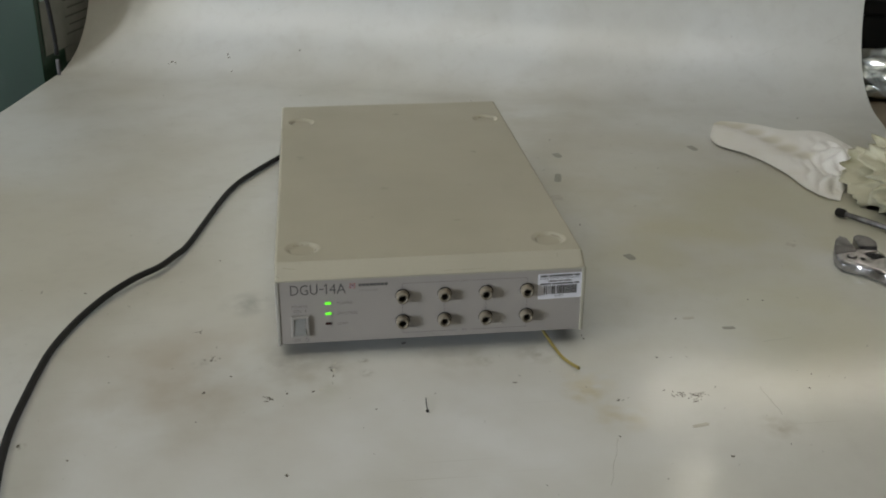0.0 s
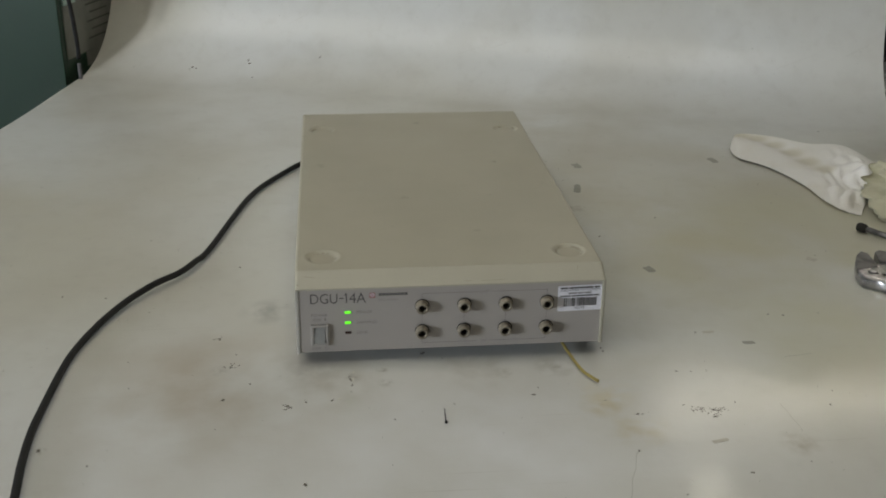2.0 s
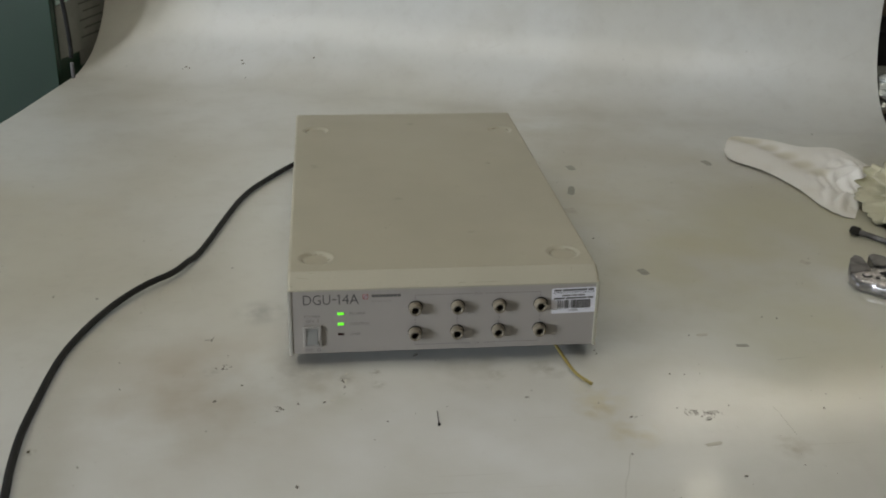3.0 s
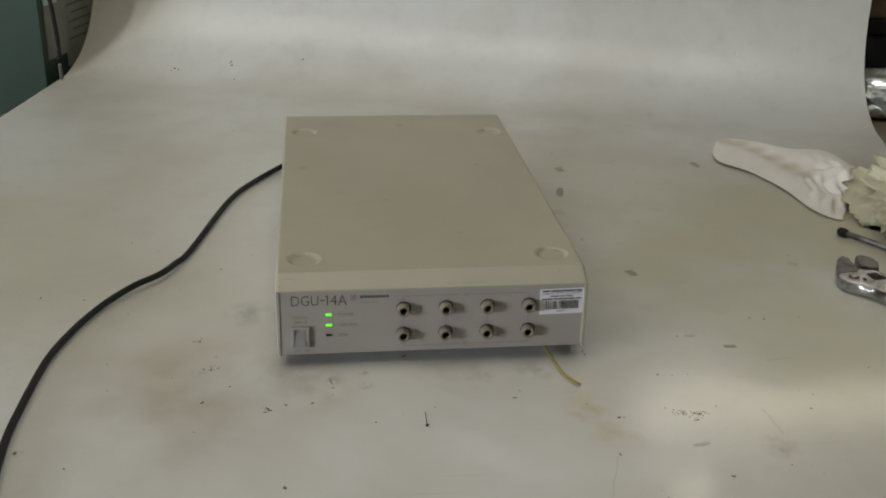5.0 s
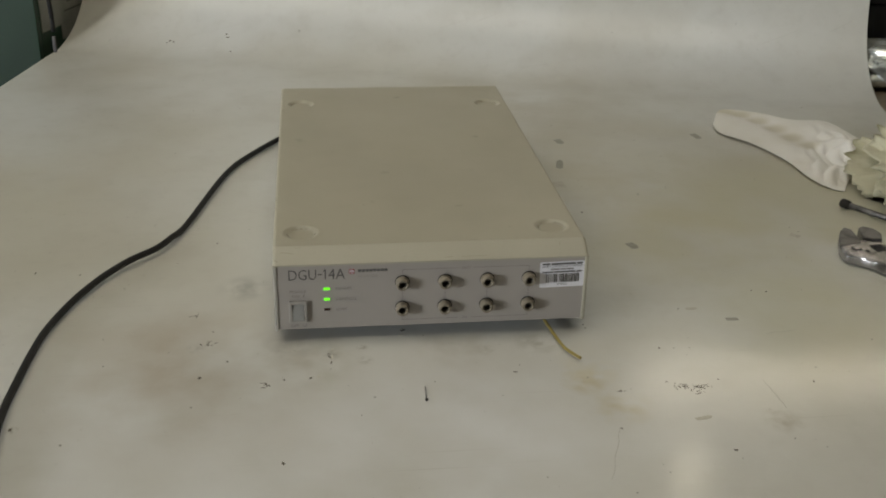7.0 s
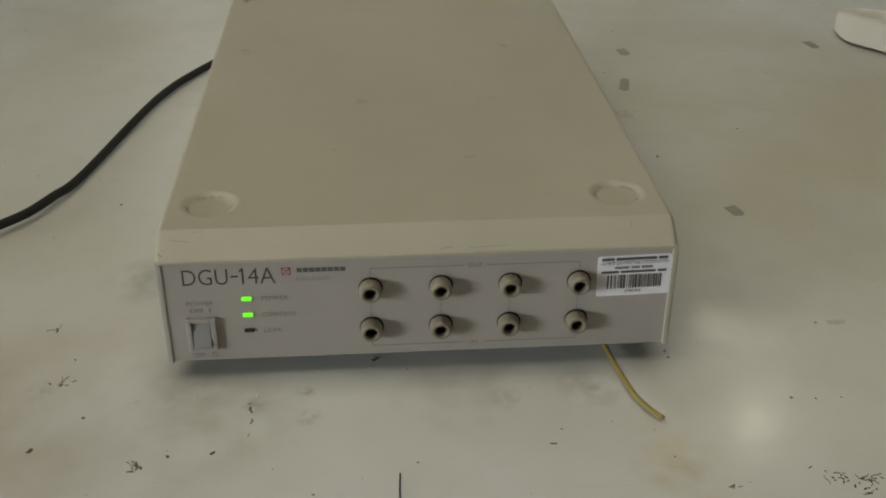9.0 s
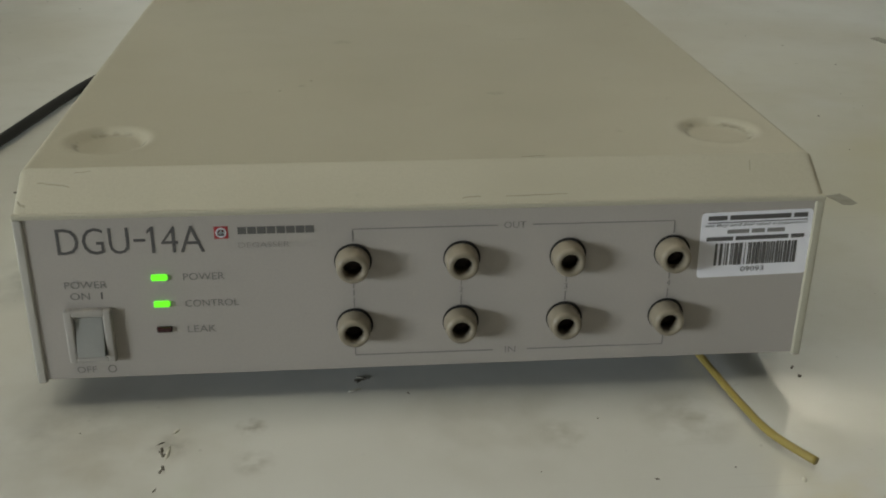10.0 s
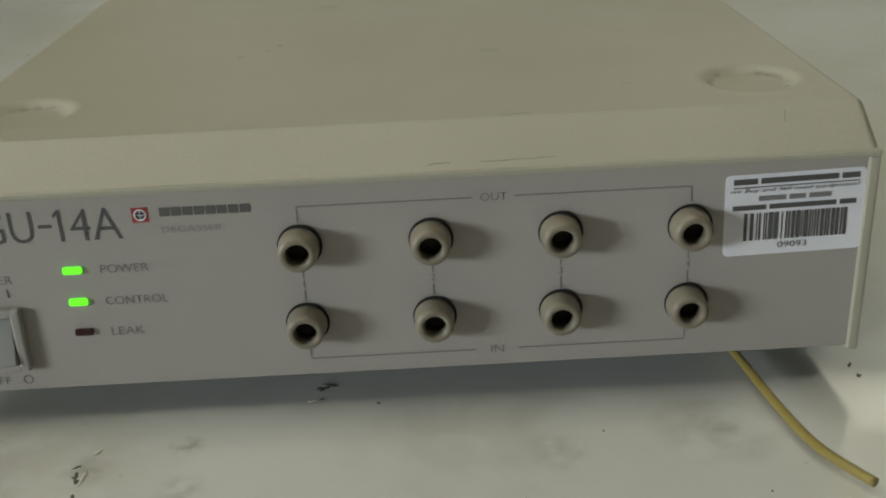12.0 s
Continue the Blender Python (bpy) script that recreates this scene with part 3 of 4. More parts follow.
lines = [(-0.0254, 0.0215, 0.0613 - w, 0.0613 + w), (0.0330, 0.0802, 0.0613 - w, 0.0613 + w),
         (-0.0254 - w, -0.0254 + w, 0.0570, 0.0611), (0.0802 - w, 0.0802 + w, 0.0570, 0.0611)]
part("printed_bracket", print_bars(lines, INK_Y), FAINT_INK, unit)
lines = [(-0.0254, 0.0212, 0.0151 - w, 0.0151 + w), (0.0330, 0.0802, 0.0151 - w, 0.0151 + w),
         (-0.0254 - w, -0.0254 + w, 0.0153, 0.0195), (0.0802 - w, 0.0802 + w, 0.0153, 0.0195)]
part("printed_bracket", print_bars(lines, INK_Y), FAINT_INK, unit)
for px in PORT_X:
    part("printed_line", print_bars([(px - w, px + w, 0.0402, 0.0432), (px - w, px + w, 0.0332, 0.0366)], INK_Y), FAINT_INK, unit)
for k in range(8):
    part("brand_bar", print_bars([(-0.0616 + 0.00305 * k, -0.0616 + 0.00305 * k + 0.0027, 0.0606, 0.0630)], INK_Y), BRAND_INK, unit, "dark printed bar")
badge = part("badge", print_bars([(-0.0690, -0.0646, 0.0592, 0.0634)], INK_Y), RED, unit, "small red square badge with a pale ring")
mark = lathe([(0.0013, 0.0), (0.0017, 0.0), (0.0017, 0.0001), (0.0013, 0.0001), (0.0013, 0.0)], axis="y", centre=(-0.0668, INK_Y, 0.0613), segments=24)
block(-0.0669, -0.0667, INK_Y - 0.0001, INK_Y, 0.0600, 0.0626, bm=mark)
block(-0.0681, -0.0655, INK_Y - 0.0001, INK_Y, 0.0612, 0.0614, bm=mark)
part("badge_mark", mark, STICKER, badge)

# the dealer's sticker, a little askew
LT = 1.2
corner = []
for cx, cz, a0 in ((0.1258, 0.0626, 0), (0.0908, 0.0626, 90), (0.0908, 0.0418, 180), (0.1258, 0.0418, 270)):
    for k in range(5):
        an = radians(a0 + 22.5 * k)
        corner.append((cx + 0.0014 * math.cos(an), cz + 0.0014 * math.sin(an)))
lab = bmesh.new()
lc, ls = math.cos(radians(LT)), math.sin(radians(LT))


def stuck(x, z):
    x, z = x - 0.1083, z - 0.0522
    return 0.1083 + lc * x - ls * z, 0.0522 + ls * x + lc * z


f = lab.faces.new([lab.verts.new((stuck(x, z)[0], 0.0, stuck(x, z)[1])) for x, z in corner])
out = bmesh.ops.extrude_face_region(lab, geom=[f])
bmesh.ops.translate(lab, verts=[v for v in out["geom"] if isinstance(v, bmesh.types.BMVert)], vec=(0, -0.00014, 0))
bmesh.ops.recalc_face_normals(lab, faces=lab.faces[:])
sticker = part("sticker", lab, STICKER, unit, "white stock sticker with a barcode")


def on_sticker(rects):
    bm = print_bars(rects, -0.00030, 0.0001)
    for v in bm.verts:
        v.co.x, v.co.z = stuck(v.co.x, v.co.z)
    return bm


rng = random.Random(5)
code, x = [], 0.0948
while x < 0.1222:
    bw = rng.choice((0.0003, 0.0005, 0.0009, 0.0012))
    code.append((x, x + bw, 0.0448, 0.0528))
    x += bw + rng.choice((0.0003, 0.0004, 0.0008))
for bar in code:
    part("barcode_bar", on_sticker([bar]), INK, sticker)


def words(x0, x1, z0, z1, counts):
    unitw = (x1 - x0) / (sum(counts) + 0.6 * (len(counts) - 1))
    res, px = [], x0
    for c in counts:
        res.append((px, px + c * unitw, z0, z1))
        px += (c + 0.6) * unitw
    return res


part("text_line", on_sticker(words(0.0916, 0.1254, 0.0612, 0.0628, (4, 13, 3)) + [(0.0916, 0.1254, 0.0602, 0.0605)]), INK, sticker)
part("text_line", on_sticker(words(0.0985, 0.1180, 0.0563, 0.0577, (5, 3, 4))), FAINT_INK, sticker)
part("text_line", on_sticker(words(0.0916, 0.1250, 0.0538, 0.0552, (6, 12, 3))), INK, sticker)
sx0, sz0 = stuck(0.0908, 0.0586)
sx1, sz1 = stuck(0.1256, 0.0601)
lettering("lettering", "we Buy and Sell used equipment!", sx0, sx1, 0.0586, 0.0600, -0.0003, INK, sticker, shear=0.25, tilt=LT)
lettering("lettering", "09093", 0.1045, 0.1125, 0.0422, 0.0440, -0.0003, INK, sticker, tilt=LT)

# ---- things on the sheet ----
CR = 0.0031
cord_line = [(-0.085, 0.468, 0.030), (-0.085, 0.500, 0.026), (-0.105, 0.520, 0.012), (-0.139, 0.500, 0.004), (-0.174, 0.440, CR), (-0.190, 0.402, CR), (-0.203, 0.352, CR),
             (-0.226, 0.239, CR), (-0.2365, 0.206, 0.005), (-0.248, 0.179, 0.006), (-0.269, 0.154, 0.006), (-0.288, 0.124, 0.005), (-0.303, 0.090, 0.004),
             (-0.3125, 0.061, CR), (-0.320, 0.025, CR), (-0.323, -0.012, CR), (-0.3245, -0.054, CR), (-0.325, -0.094, CR), (-0.322, -0.135, CR),
             (-0.315, -0.20, CR), (-0.318, -0.30, CR), (-0.335, -0.42, CR), (-0.36, -0.55, CR)]
cord = thing("power_cord", "black power cord lying in a loose curve on the sheet", "cord")
part("cable", tube(cord_line, CR, 14, 8), CORD, cord, smooth=True)
part("plug", block(-0.098, -0.072, 0.469, 0.494, 0.018, 0.042, 0.003), CORD, cord, "black moulded plug")

tube_ob = solid("drain_tube", tube([(0.092, 0.060, 0.0026), (0.097, 0.030, 0.0025), (0.1000, 0.004, 0.0024), (0.1030, -0.020, 0.0023), (0.1068, -0.038, 0.0023), (0.1150, -0.0535, 0.0023)], 0.00135, 14, 8),
                AMBER, "short amber soft plastic tube poking out beneath the box", "tube", smooth=True)

# folded tissue, arched up off the sheet, creased towards its crumpled end
NEAR = ((0.440, 0.537), (0.437, 0.497), (0.462, 0.456), (0.480, 0.390), (0.485, 0.316), (0.506, 0.288))
FAR = ((0.441, 0.538), (0.465, 0.576), (0.503, 0.553), (0.536, 0.514), (0.580, 0.498), (0.592, 0.414))


def along(line, s):
    k = min(int(s * 5), 4)
    t = s * 5 - k
    p0, p1, p2, p3 = (Vector((*line[min(max(k + d, 0), 5)], 0)) for d in (-1, 0, 1, 2))
    return 0.5 * (2 * p1 + (p2 - p0) * t + (2 * p0 - 5 * p1 + 4 * p2 - p3) * t * t + (3 * p1 - p0 - 3 * p2 + p3) * t ** 3)


def tissue_point(a, b):
    p = along(NEAR, a).lerp(along(FAR, a), b)
    rough = smooth_step(0.62, 1.0, a)
    n = noise.noise(Vector((a * 7, b * 3.0, 1.0)))
    fold = abs(noise.noise(Vector((a * 12, b * 6, 7.0))))
    h = 0.015 * math.sin(math.pi * (0.03 + 0.62 * b)) ** 1.2 * (0.12 + 0.88 * smooth_step(-0.02, 0.30, a))
    h -= 0.007 * math.exp(-((b - 1.02 + 0.72 * a) / 0.26) ** 2) * smooth_step(0.1, 0.3, a)
    h += (0.008 * n + 0.034 * fold) * rough * math.sin(math.pi * min(b + 0.02, 1.0))
    return (p.x + 0.004 * n * rough, p.y + 0.004 * fold * rough, max(h, 0.0) + 0.0008)


def fold_shade(m, blobs):
    """Paints a soft tan fold shade into a paper surface, round the places given."""
    nt = m.node_tree
    p = nt.nodes["Principled BSDF"]
    tc = nt.nodes.new("ShaderNodeTexCoord")
    for x, y, rad, amount in blobs:
        flat, d, r, mix = (nt.nodes.new(k) for k in ("ShaderNodeVectorMath", "ShaderNodeVectorMath", "ShaderNodeMapRange", "ShaderNodeMix"))
        flat.operation, d.operation, mix.data_type, r.interpolation_type = "MULTIPLY", "DISTANCE", "RGBA", "SMOOTHSTEP"
        flat.inputs[1].default_value, d.inputs[1].default_value = (1, 1, 0), (x, y, 0)
        r.inputs["From Min"].default_value, r.inputs["From Max"].default_value = rad, 0.2 * rad
        r.inputs["To Max"].default_value = amount
        mix.inputs[7].default_value = (0.60, 0.565, 0.44, 1)
        nt.links.new(tc.outputs["Object"], flat.inputs[0])
        nt.links.new(flat.outputs["Vector"], d.inputs[0])
        nt.links.new(d.outputs["Value"], r.inputs["Value"])
        nt.links.new(r.outputs["Result"], mix.inputs[0])
        nt.links.new(p.inputs["Base Color"].links[0].from_socket, mix.inputs[6])
        nt.links.new(mix.outputs[2], p.inputs["Base Color"])


# tan band painted along the valley fold, standing for its shade
shade_spots = []
for a, b in ((0.22, 0.90), (0.32, 0.82), (0.42, 0.72), (0.52, 0.64), (0.62, 0.56), (0.72, 0.50)):
    spot = along(NEAR, a).lerp(along(FAR, a), b)
    shade_spots.append((spot.x, spot.y, 0.021, 0.6))
fold_shade(TISSUE, shade_spots)
tissue = solid("paper_towel", grid(70, 44, tissue_point), TISSUE, "white folded paper towel with a crumpled end", "paper towel", smooth=True)
tk = tissue.modifiers.new("thickness", "SOLIDIFY")
tk.thickness, tk.offset = 0.0008, 1.0
crisp(tissue, 60)

wad = bmesh.new()
bmesh.ops.create_icosphere(wad, subdivisions=6, radius=1.0)
for v in wad.verts:
    d = v.co.normalized()
    r = 0.62
    for k, (fr, am) in enumerate(((1.8, 0.36), (3.6, 0.26), (7.0, 0.09))):
        r += am * (1 - 2.2 * abs(noise.noise(d * fr + Vector((4 + 3 * k, 1, 0)))))
    v.co = Vector((d.x * r * 0.080, d.y * r * 0.118, max(d.z * r * 0.044, -0.016) + 0.016))
solid("crumpled_towel", wad, DIRTY_TISSUE, "soiled tan paper towel crumpled into a wad", "paper towel", at=pose(0.616, 0.286, 0.001, 0, 0, -18), smooth=True)

# adjustable wrench
wrench = thing("adjustable_wrench", "chrome adjustable wrench with dull grey jaws lying on the sheet", "wrench", at=(0.440, 0.120, 0.0005), rz=-11.5)
body = [(-0.019, -0.020), (-0.0215, -0.004), (-0.0175, 0.016), (-0.012, 0.034), (-0.005, 0.045), (0.001, 0.040), (0.0025, 0.018), (0.024, 0.014), (0.0285, 0.002),
        (0.0300, -0.014), (0.0400, -0.036), (0.075, -0.076), (0.126, -0.137), (0.126, -0.150), (0.119, -0.157), (0.107, -0.154), (0.060, -0.088), (0.030, -0.058), (0.0143, -0.047), (0.006, -0.0355), (-0.0048, -0.0265)]
part("wrench_body", outline(body, 0.0, 0.0115, 0.0042, 4), CHROME, wrench, "satin chrome body")
jaw = [(0.0065, 0.016), (0.0080, 0.042), (0.014, 0.048), (0.024, 0.043), (0.028, 0.030), (0.025, 0.016)]
fixed = [(-0.0185, -0.002), (-0.0212, -0.003), (-0.0175, 0.016), (-0.012, 0.034), (-0.005, 0.045), (0.001, 0.040), (0.0025, 0.018), (0.002, 0.006)]
part("fixed_jaw", outline(fixed, 0.002, 0.0119, 0.0010), JAW_STEEL, wrench, "dull grey fixed jaw")
part("sliding_jaw", outline(jaw, 0.001, 0.0130, 0.0012), JAW_STEEL, wrench, "dull grey sliding jaw")
part("worm_window", outline([(0.008, 0.001), (0.019, 0.006), (0.026, -0.007), (0.013, -0.013)], 0.0108, 0.0118), SEAM, wrench, "dark slot")
worm = lathe([(0.0, -0.006)] + [(0.0030 + 0.0007 * (k % 2), -0.006 + 0.0015 * k) for k in range(9)] + [(0.0, 0.006)], segments=16)
for v in worm.verts:
    v.co = Vector((0.0165 + 0.9 * v.co.z + 0.43 * v.co.x, -0.0035 - 0.43 * v.co.z + 0.9 * v.co.x, 0.0105 + v.co.y))
part("worm_screw", worm, DARK_STEEL, wrench, "knurled adjusting screw")
part("pin_seat", lathe([(0.0, 0.0), (0.0050, 0.0), (0.0050, 0.0006), (0.0, 0.0006)], centre=(-0.0062, -0.0073, 0.0112)), SEAM, wrench, "dark screw recess")
part("pin_screw", lathe([(0.0, 0.0), (0.0037, 0.0), (0.0037, 0.0010), (0.0028, 0.0016), (0.0, 0.0016)], centre=(-0.0060, -0.0073, 0.0114)), CHROME, wrench, "slotted pin screw")
part("hole", lathe([(0.0, 0.0), (0.0023, 0.0), (0.0023, 0.0005), (0.0, 0.0005)], centre=(0.0030, -0.0120, 0.0112)), SEAM, wrench, "small dark hole")

rod = thing("steel_rod_tool", "grey steel rod tool with a dark tip beneath the crumpled towel", "tool", at=(0.484, 0.243, 0.0052), rz=-58)
shaft = lathe([(0.0, 0.0), (0.0030, 0.001), (0.0032, 0.004), (0.0032, 0.150), (0.0, 0.150)], segments=20)
for v in shaft.verts:
    v.co = Vector((v.co.z, v.co.x, v.co.y))
part("shaft", shaft, JAW_STEEL, rod, smooth=True)
tip = lathe([(0.0, -0.006), (0.0040, -0.005), (0.0050, -0.003), (0.0050, 0.004), (0.0040, 0.006), (0.0, 0.008)], segments=20)
for v in tip.verts:
    v.co = Vector((v.co.z, v.co.x, v.co.y))
part("tip", tip, SEAM, rod, "dark rounded tip", smooth=True)


# scraps of tape and grit
def scrap(length, width, seed, mat, name, label, x, y, turn, z=0.0, height=0.0005):
    rng = random.Random(seed)
    pts = []
    loose = 0.16 if name == "tape_scrap" else 0.62
    for cx, cy in ((-1, -1), (0.1, -1.05), (1, -0.9), (1.05, 0.1), (0.9, 1), (-0.2, 0.95), (-1.05, 0.8), (-0.95, -0.1)):
        pts.append(((cx + rng.uniform(-loose, loose)) * length / 2, (cy + rng.uniform(-loose, loose)) * width / 2))
    return solid(name, outline(pts, 0.0, height), mat, label, "scrap" if name == "tape_scrap" else "grit",
                 group="scraps on the sheet" if name == "tape_scrap" else "grit on the sheet", at=pose(x, y, z + sheet_height(x, y), 0, 0, turn))


for k, (x, y, l, wd, turn, pale) in enumerate(((0.221, 0.165, 0.009, 0.014, 12, 0), (0.200, 0.405, 0.008, 0.030, -13, 0), (0.217, 0.487, 0.010, 0.018, 5, 0),
                                               (0.184, 0.338, 0.014, 0.018, 0, 1), (0.402, 0.498, 0.009, 0.020, 12, 0), (0.398, 0.177, 0.008, 0.012, 40, 1),
                                               (0.236, 0.028, 0.011, 0.004, 3, 1), (0.266, 0.006, 0.011, 0.005, -2, 0), (0.188, -0.142, 0.012, 0.004, 12, 1))):
    scrap(l, wd, k, PALE_TAPE if pale else TAPE, "tape_scrap", "faded grey scrap of tape stuck to the sheet" if pale else "dark grey scrap of tape stuck to the sheet", x, y, turn, height=0.00013)

GRIT = ((-0.354, 0.146, 5), (-0.313, 0.139, 3), (-0.192, 0.201, 2), (-0.183, 0.020, 2), (-0.168, -0.030, 3),
        (-0.188, -0.053, 5), (-0.265, -0.029, 2), (-0.277, -0.135, 2), (-0.316, -0.113, 4), (-0.023, 0.011, 5), (-0.102, -0.061, 4),
        (-0.123, -0.062, 2), (0.059, -0.065, 4), (-0.054, -0.093, 1), (-0.122, -0.171, 4), (0.224, 0.028, 2), (0.304, 0.058, 2), (0.317, 0.055, 2))
GRIT_MORE = ((0.372, -0.040, 4), (0.293, -0.100, 2), (0.197, -0.184, 3),
             (0.132, 0.007, 4), (0.1325, 0.001, 2), (0.123, -0.150, 2), (0.218, -0.090, 3), (0.186, -0.038, 2), (0.221, 0.550, 3), (0.598, 0.612, 5), (0.267, 0.302, 2), (0.191, 0.254, 3))
for k, (x, y, mm) in enumerate(GRIT + GRIT_MORE):
    scrap(mm * 0.00065, 0.0007 + 0.0004 * (k % 3), 40 + k, DIRT, "grit_flake", "small dark flake of grit on the sheet", x, y, (k * 67) % 180 - 90, height=0.0004)
for k, (x, y, z, mm) in enumerate(((-0.227, 0.973, 0.020, 5), (-0.229, 0.980, 0.023, 3), (-0.321, 0.984, 0.012, 5), (-0.326, 0.980, 0.010, 3), (-0.315, 0.980, 0.011, 3), (-0.222, 0.935, 0.006, 3), (-0.111, 0.958, 0.032, 3))):
    fl = scrap(mm * 0.0007, 0.0022, 90 + k, DIRT, "grit_flake", "small dark flake of grit on the sheet", x, y, 20 * k, height=0.0006)
    v = Vector((x, y, 0)).dot(VX)
    ang = math.asin(min(max((v - BEND) / RADIUS, 0), 1))
    fl.matrix_world = Matrix.Translation((x, y, RADIUS * (1 - math.cos(ang)))) @ pose(0, 0, 0, 0, 0, BENCH_TURN) @ pose(0, 0, 0, math.degrees(ang), 0, 0) @ pose(0, 0, 0, 0, 0, 20 * k)

for k, (x, y, length, turn) in enumerate(((-0.085, -0.030, 0.007, 84), (-0.084, -0.018, 0.0035, 60), (-0.026, 0.003, 0.005, 20), (-0.096, -0.059, 0.004, 30), (0.110, -0.058, 0.003, 70))):
    drop = bmesh.new()
    bmesh.ops.create_icosphere(drop, subdivisions=3, radius=1.0)
    for v in drop.verts:
        wob = 1 + 0.5 * noise.noise(v.co * 2.2 + Vector((k * 3, 0, 0)))
        v.co = Vector((v.co.x * length / 2 * wob, v.co.y * 0.0006 * wob, max(v.co.z, 0) * 0.0003))
    solid("glue_drip", drop, GLUE, "small pale drip of dried glue on the sheet", "glue drip", group="glue drips", at=pose(x, y, sheet_height(x, y), 0, 0, turn), smooth=True)

pin = thing("pin", "thin dark pin with a round head lying on the sheet", "pin", at=(-0.015, -0.092, 0.0011 + sheet_height(-0.015, -0.092)), rz=88)
needle = tube([(0.010, 0.0, -0.0003), (0.0, 0.0002, -0.0002), (-0.0085, 0, 0)], 0.0004, 8, 3)
part("needle", needle, DARK_STEEL, pin)
head = bmesh.new()
bmesh.ops.create_icosphere(head, subdivisions=2, radius=0.0013)
for v in head.verts:
    v.co.x -= 0.009
part("pin_head", head, SEAM, pin, "round dark head", smooth=True)

def dirt_cluster(label, x, y, spread, turn, pieces, seed, hairs=0):
    """Crumbs and hairs of dirt stuck together in one ragged patch."""
    rng = random.Random(seed)
    bm = bmesh.new()
    c, s = math.cos(radians(turn)), math.sin(radians(turn))
    base = sheet_height(x, y)
    for _ in range(pieces):
        px, py = rng.gauss(0, spread[0]), rng.gauss(0, spread[1])
        length, width, a0 = rng.uniform(0.0006, 0.0021), rng.uniform(0.0003, 0.0007), rng.uniform(0, math.pi)
        rim = []
        for k in range(7):
            a = 2 * math.pi * k / 7
            w = rng.uniform(0.55, 1.25)
            qx, qy = length * w * math.cos(a), width * w * math.sin(a)
            qx, qy = px + qx * math.cos(a0) - qy * math.sin(a0), py + qx * math.sin(a0) + qy * math.cos(a0)
            rim.append(bm.verts.new((x + c * qx - s * qy, y + s * qx + c * qy, base)))
        top = bm.verts.new((x + c * px - s * py, y + s * px + c * py, base + 0.0004))
        for k in range(7):
            bm.faces.new((rim[k], rim[(k + 1) % 7], top))
    for _ in range(hairs):
        px, py, a = rng.gauss(0, spread[0]), rng.gauss(0, spread[1]), rng.uniform(0, math.pi)
        pts = []
        for k in range(4):
            pts.append((x + px, y + py, base + 0.0003))
            a += rng.uniform(-0.7, 0.7)
            px, py = px + 0.0022 * math.cos(a), py + 0.0022 * math.sin(a)
        tmp = bpy.data.meshes.new("tmp")
        strand = tube(pts, 0.00016, 5, 3)
        strand.to_mesh(tmp)
        strand.free()
        bm.from_mesh(tmp)
        bpy.data.meshes.remove(tmp)
    return solid("dirt_cluster", bm, DIRT, label, "dirt", group="dirt on the sheet")


CRUMBS = "ragged dark crumbs of dirt stuck to the sheet"
dirt_cluster(CRUMBS, -0.136, -0.068, (0.0020, 0.0022), 20, 10, 3, 1)
dirt_cluster("long ragged trail of dark crumbs and hairs on the sheet", 0.186, -0.099, (0.0065, 0.0026), -28, 13, 4, 4)
dirt_cluster("ragged dark crumbs and hairs of dirt on the sheet", 0.198, -0.104, (0.0042, 0.0018), 42, 8, 5, 4)
dirt_cluster("two thin dark streaks of dirt on the sheet", -0.185, -0.001, (0.0040, 0.0010), 12, 5, 6, 2)
dirt_cluster(CRUMBS, -0.086, -0.034, (0.0008, 0.0060), 4, 10, 7)
dirt_cluster("small dark ring of dirt on the sheet", -0.200, 0.048, (0.0009, 0.0012), 0, 4, 8, 2)
dirt_cluster(CRUMBS, -0.024, 0.010, (0.0018, 0.0010), 10, 6, 9)
dirt_cluster(CRUMBS, 0.136, -0.100, (0.0012, 0.0020), 0, 4, 10)

# scratches worn into the sheet
for x, y, length, turn in ((0.111, -0.180, 0.060, 70), (0.2545, -0.115, 0.040, -88), (0.640, 0.602, 0.030, -22), (-0.106, 0.560, 0.030, 12), (0.300, -0.02, 0.028, 8)):
    rng = random.Random(int(length * 1e4))
    pts = [(length * (k / 8 - 0.5), 0.0009 * rng.uniform(-1, 1), sheet_height(x, y) + 0.00002) for k in range(9)]
    solid("scratch", tube(pts, 0.00012, 5, 2), TAPE, "thin grey scratch across the vinyl sheet", "scratch", group="scratches on the sheet", at=pose(x, y, 0, 0, 0, turn))

# fine dirt, too much to count
rng = random.Random(11)
dust = bmesh.new()
for _ in range(420):
    u, v = rng.uniform(-0.6, 0.5), rng.uniform(-0.45, 0.76)
    p = uv(u, v)
    if abs(p.x) < 0.13 and 0 < p.y < DEPTH:
        continue
    s, a = rng.choice((0.0003, 0.0004, 0.0005, 0.0009)), rng.uniform(0, 3.1)
    c, n = math.cos(a) * s, math.sin(a) * s
    q = rng.uniform(0.3, 0.8)
    h = sheet_height(p.x, p.y)
    vs = [dust.verts.new((p.x + dx, p.y + dy, h + 0.0001)) for dx, dy in ((-c, -n), (n * q, -c * q), (c, n), (-n * q, c * q))]
    tp = dust.verts.new((p.x, p.y, h + 0.0004))
    for i in range(4):
        dust.faces.new((vs[i], vs[(i + 1) % 4], tp))
solid("dust_specks", dust, DIRT, "fine dark dust specks scattered on the sheet", "dust", kind="stuff")

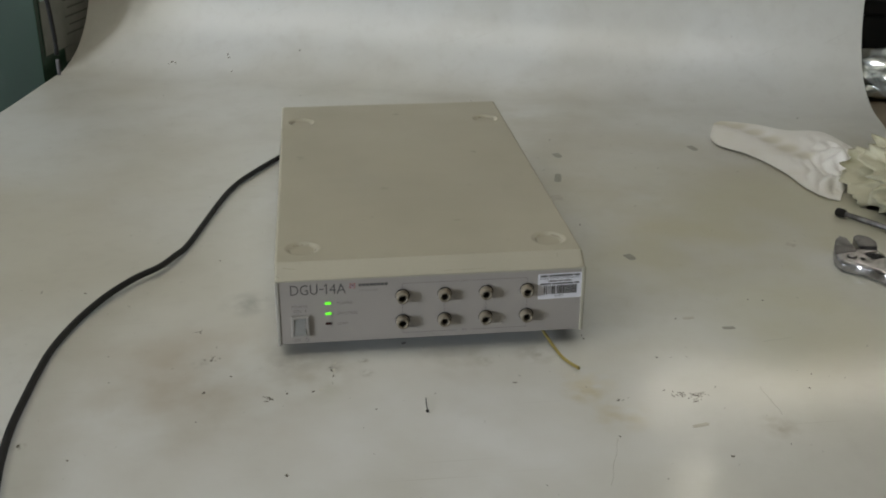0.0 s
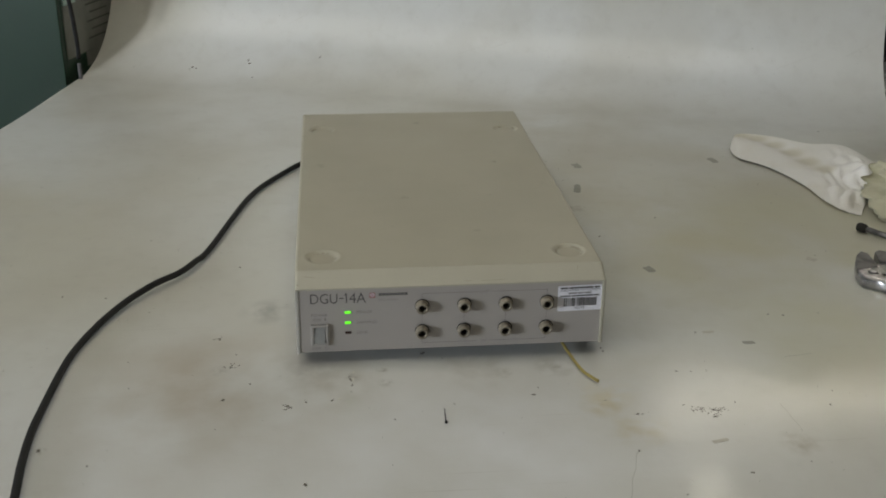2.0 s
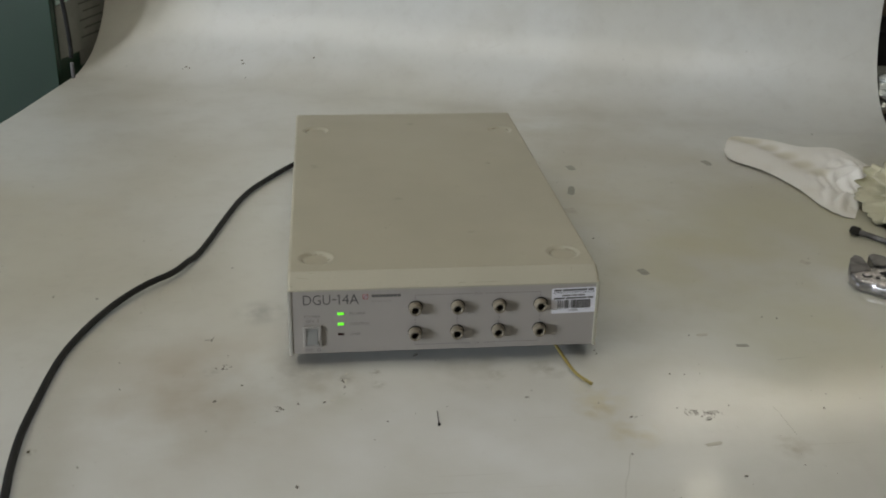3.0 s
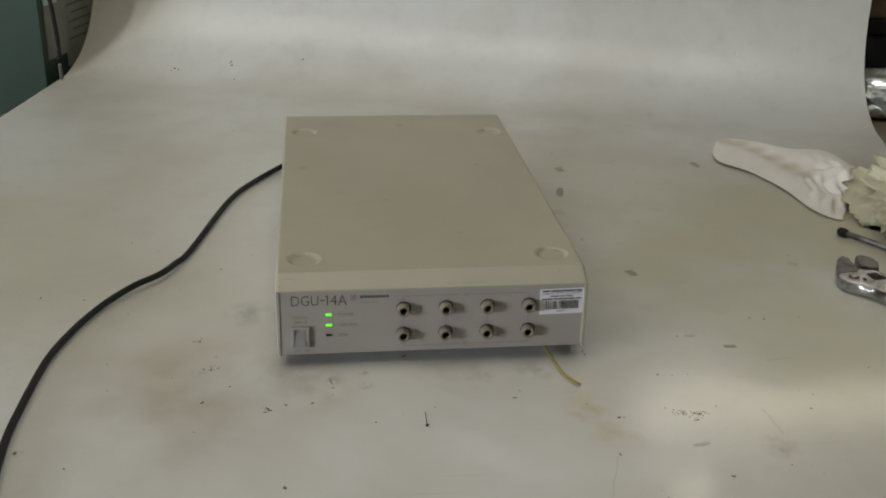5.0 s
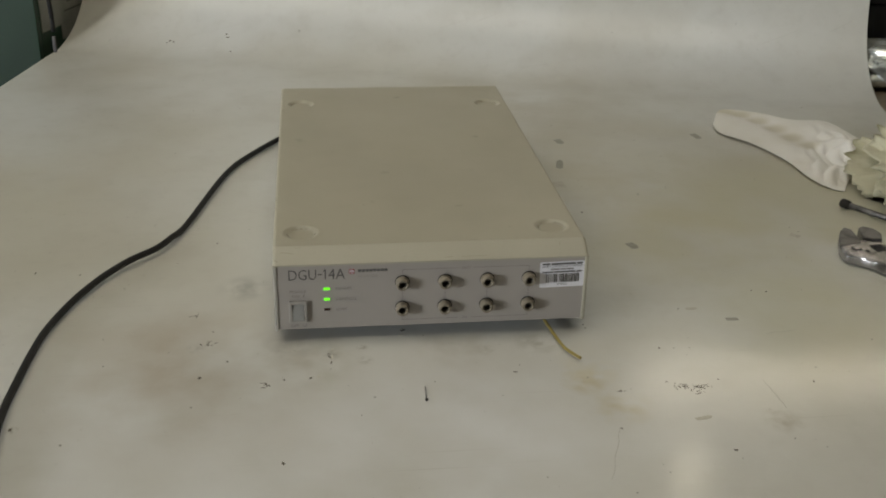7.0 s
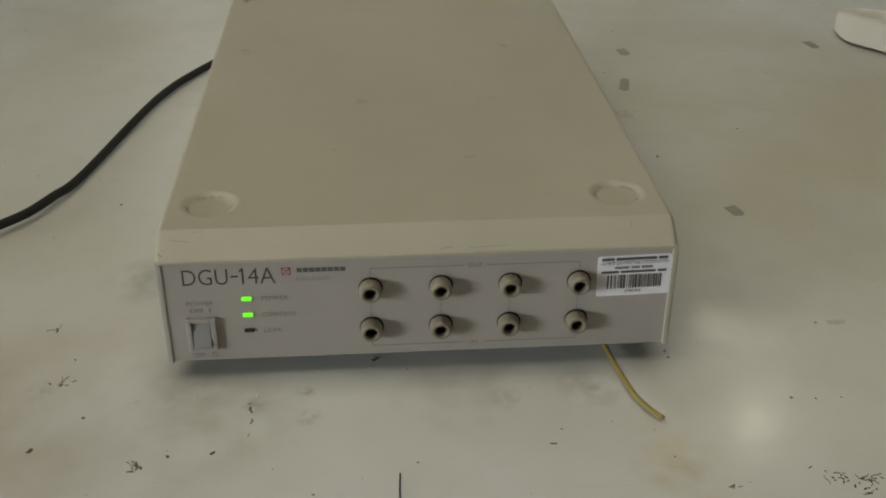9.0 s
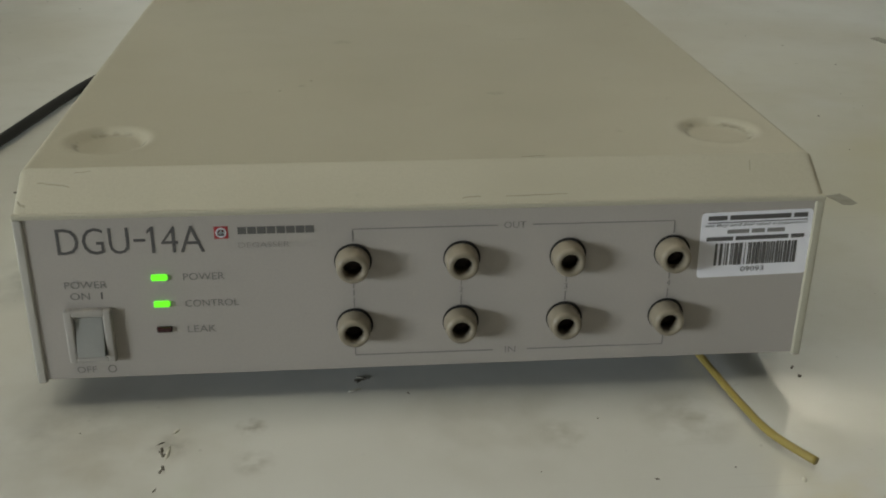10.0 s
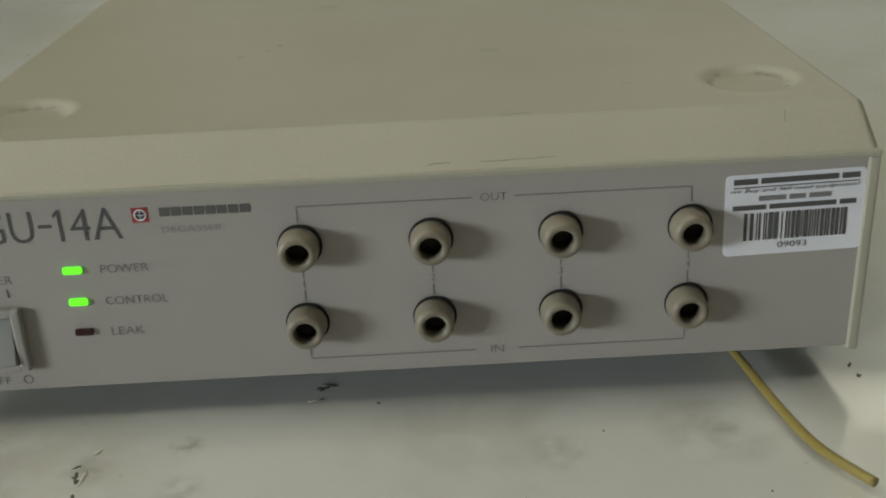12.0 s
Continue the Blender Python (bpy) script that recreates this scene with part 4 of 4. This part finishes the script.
# ---- beyond the sheet ----
cab = thing("green_cabinet", "dark green painted steel cabinet close beside the sheet", "cabinet", rz=BENCH_TURN)
part("carcass", block(-2.0, -0.787, 0.790, 1.50, -0.88, 0.75, 0.001), GREEN, cab)
part("door", block(-1.97, -0.7872, 0.779, 0.7899, -0.80, 0.70, 0.001), GREEN, cab, "dark green door")
notice = thing("notice_sheet", "grimy grey paper notice stuck on the cabinet side", "notice", rz=BENCH_TURN)
part("paper", block(-0.7866, -0.7852, 0.792, 1.10, 0.026, 0.112), PAPER, notice)
part("lower_paper", block(-0.7866, -0.7849, 0.852, 1.10, 0.002, 0.0255), PAPER, notice)
part("upper_paper", block(-0.7866, -0.7848, 0.835, 1.10, 0.1125, 0.30), PAPER, notice)
part("tape", block(-0.7866, -0.7844, 0.795, 0.834, 0.1130, 0.30), MINT_TAPE, notice, "pale strip of tape")
for k in range(5):
    part("text_bar", block(-0.7851, -0.7843, 0.865 + 0.012 * (k % 2), 0.935 + 0.014 * (k % 3), 0.045 + 0.014 * k, 0.0475 + 0.014 * k), PAPER_MARK, notice)
hang = [uv(-0.768, 0.772, 0.60), uv(-0.764, 0.772, 0.20), uv(-0.759, 0.774, 0.10), uv(-0.757, 0.775, 0.055), uv(-0.758, 0.775, 0.034)]
lead = thing("hanging_cable", "black cable with a grey sleeved end hanging beside the cabinet", "cable")
part("cable", tube([tuple(p) for p in hang], 0.0035, 12, 6), CORD, lead, smooth=True)
part("cable_end", tube([tuple(uv(-0.758, 0.775, z)) for z in (0.026, 0.014, 0.001)], 0.0030, 12, 3), GREY_SLEEVE, lead, "dull grey sleeved end", smooth=True)

case = thing("black_case", "black plastic equipment case on the bench", "case", rz=BENCH_TURN)
part("case_body", block(0.48, 0.95, 1.045, 1.30, -0.006, 0.095, 0.006), BLACK, case)
part("case_lid", block(0.477, 0.953, 1.042, 1.303, 0.0955, 0.119, 0.005), BLACK, case)
carton = solid("carton", block(0.49, 0.90, 1.06, 1.28, 0.119, 0.30, 0.003), BENCH, "brown carton lying on the black case", "carton", at=pose(0, 0, 0, 0, 0, BENCH_TURN))
bag = bmesh.new()
bmesh.ops.create_icosphere(bag, subdivisions=5, radius=1.0)
for v in bag.verts:
    d = v.co.normalized()
    r = 0.8 + 0.35 * abs(noise.noise(d * 1.9 + Vector((2, 0, 5)))) + 0.12 * abs(noise.noise(d * 5))
    v.co = Vector((d.x * r * 0.13, d.y * r * 0.085, max(d.z * r * 0.050, -0.034) + 0.034))
solid("silver_bag", bag, FOIL, "crinkled silver film bag lying on the bench", "bag", at=Matrix.Translation(uv(0.600, 0.93, -0.006)) @ pose(0, 0, 0, 0, 0, BENCH_TURN), smooth=True)
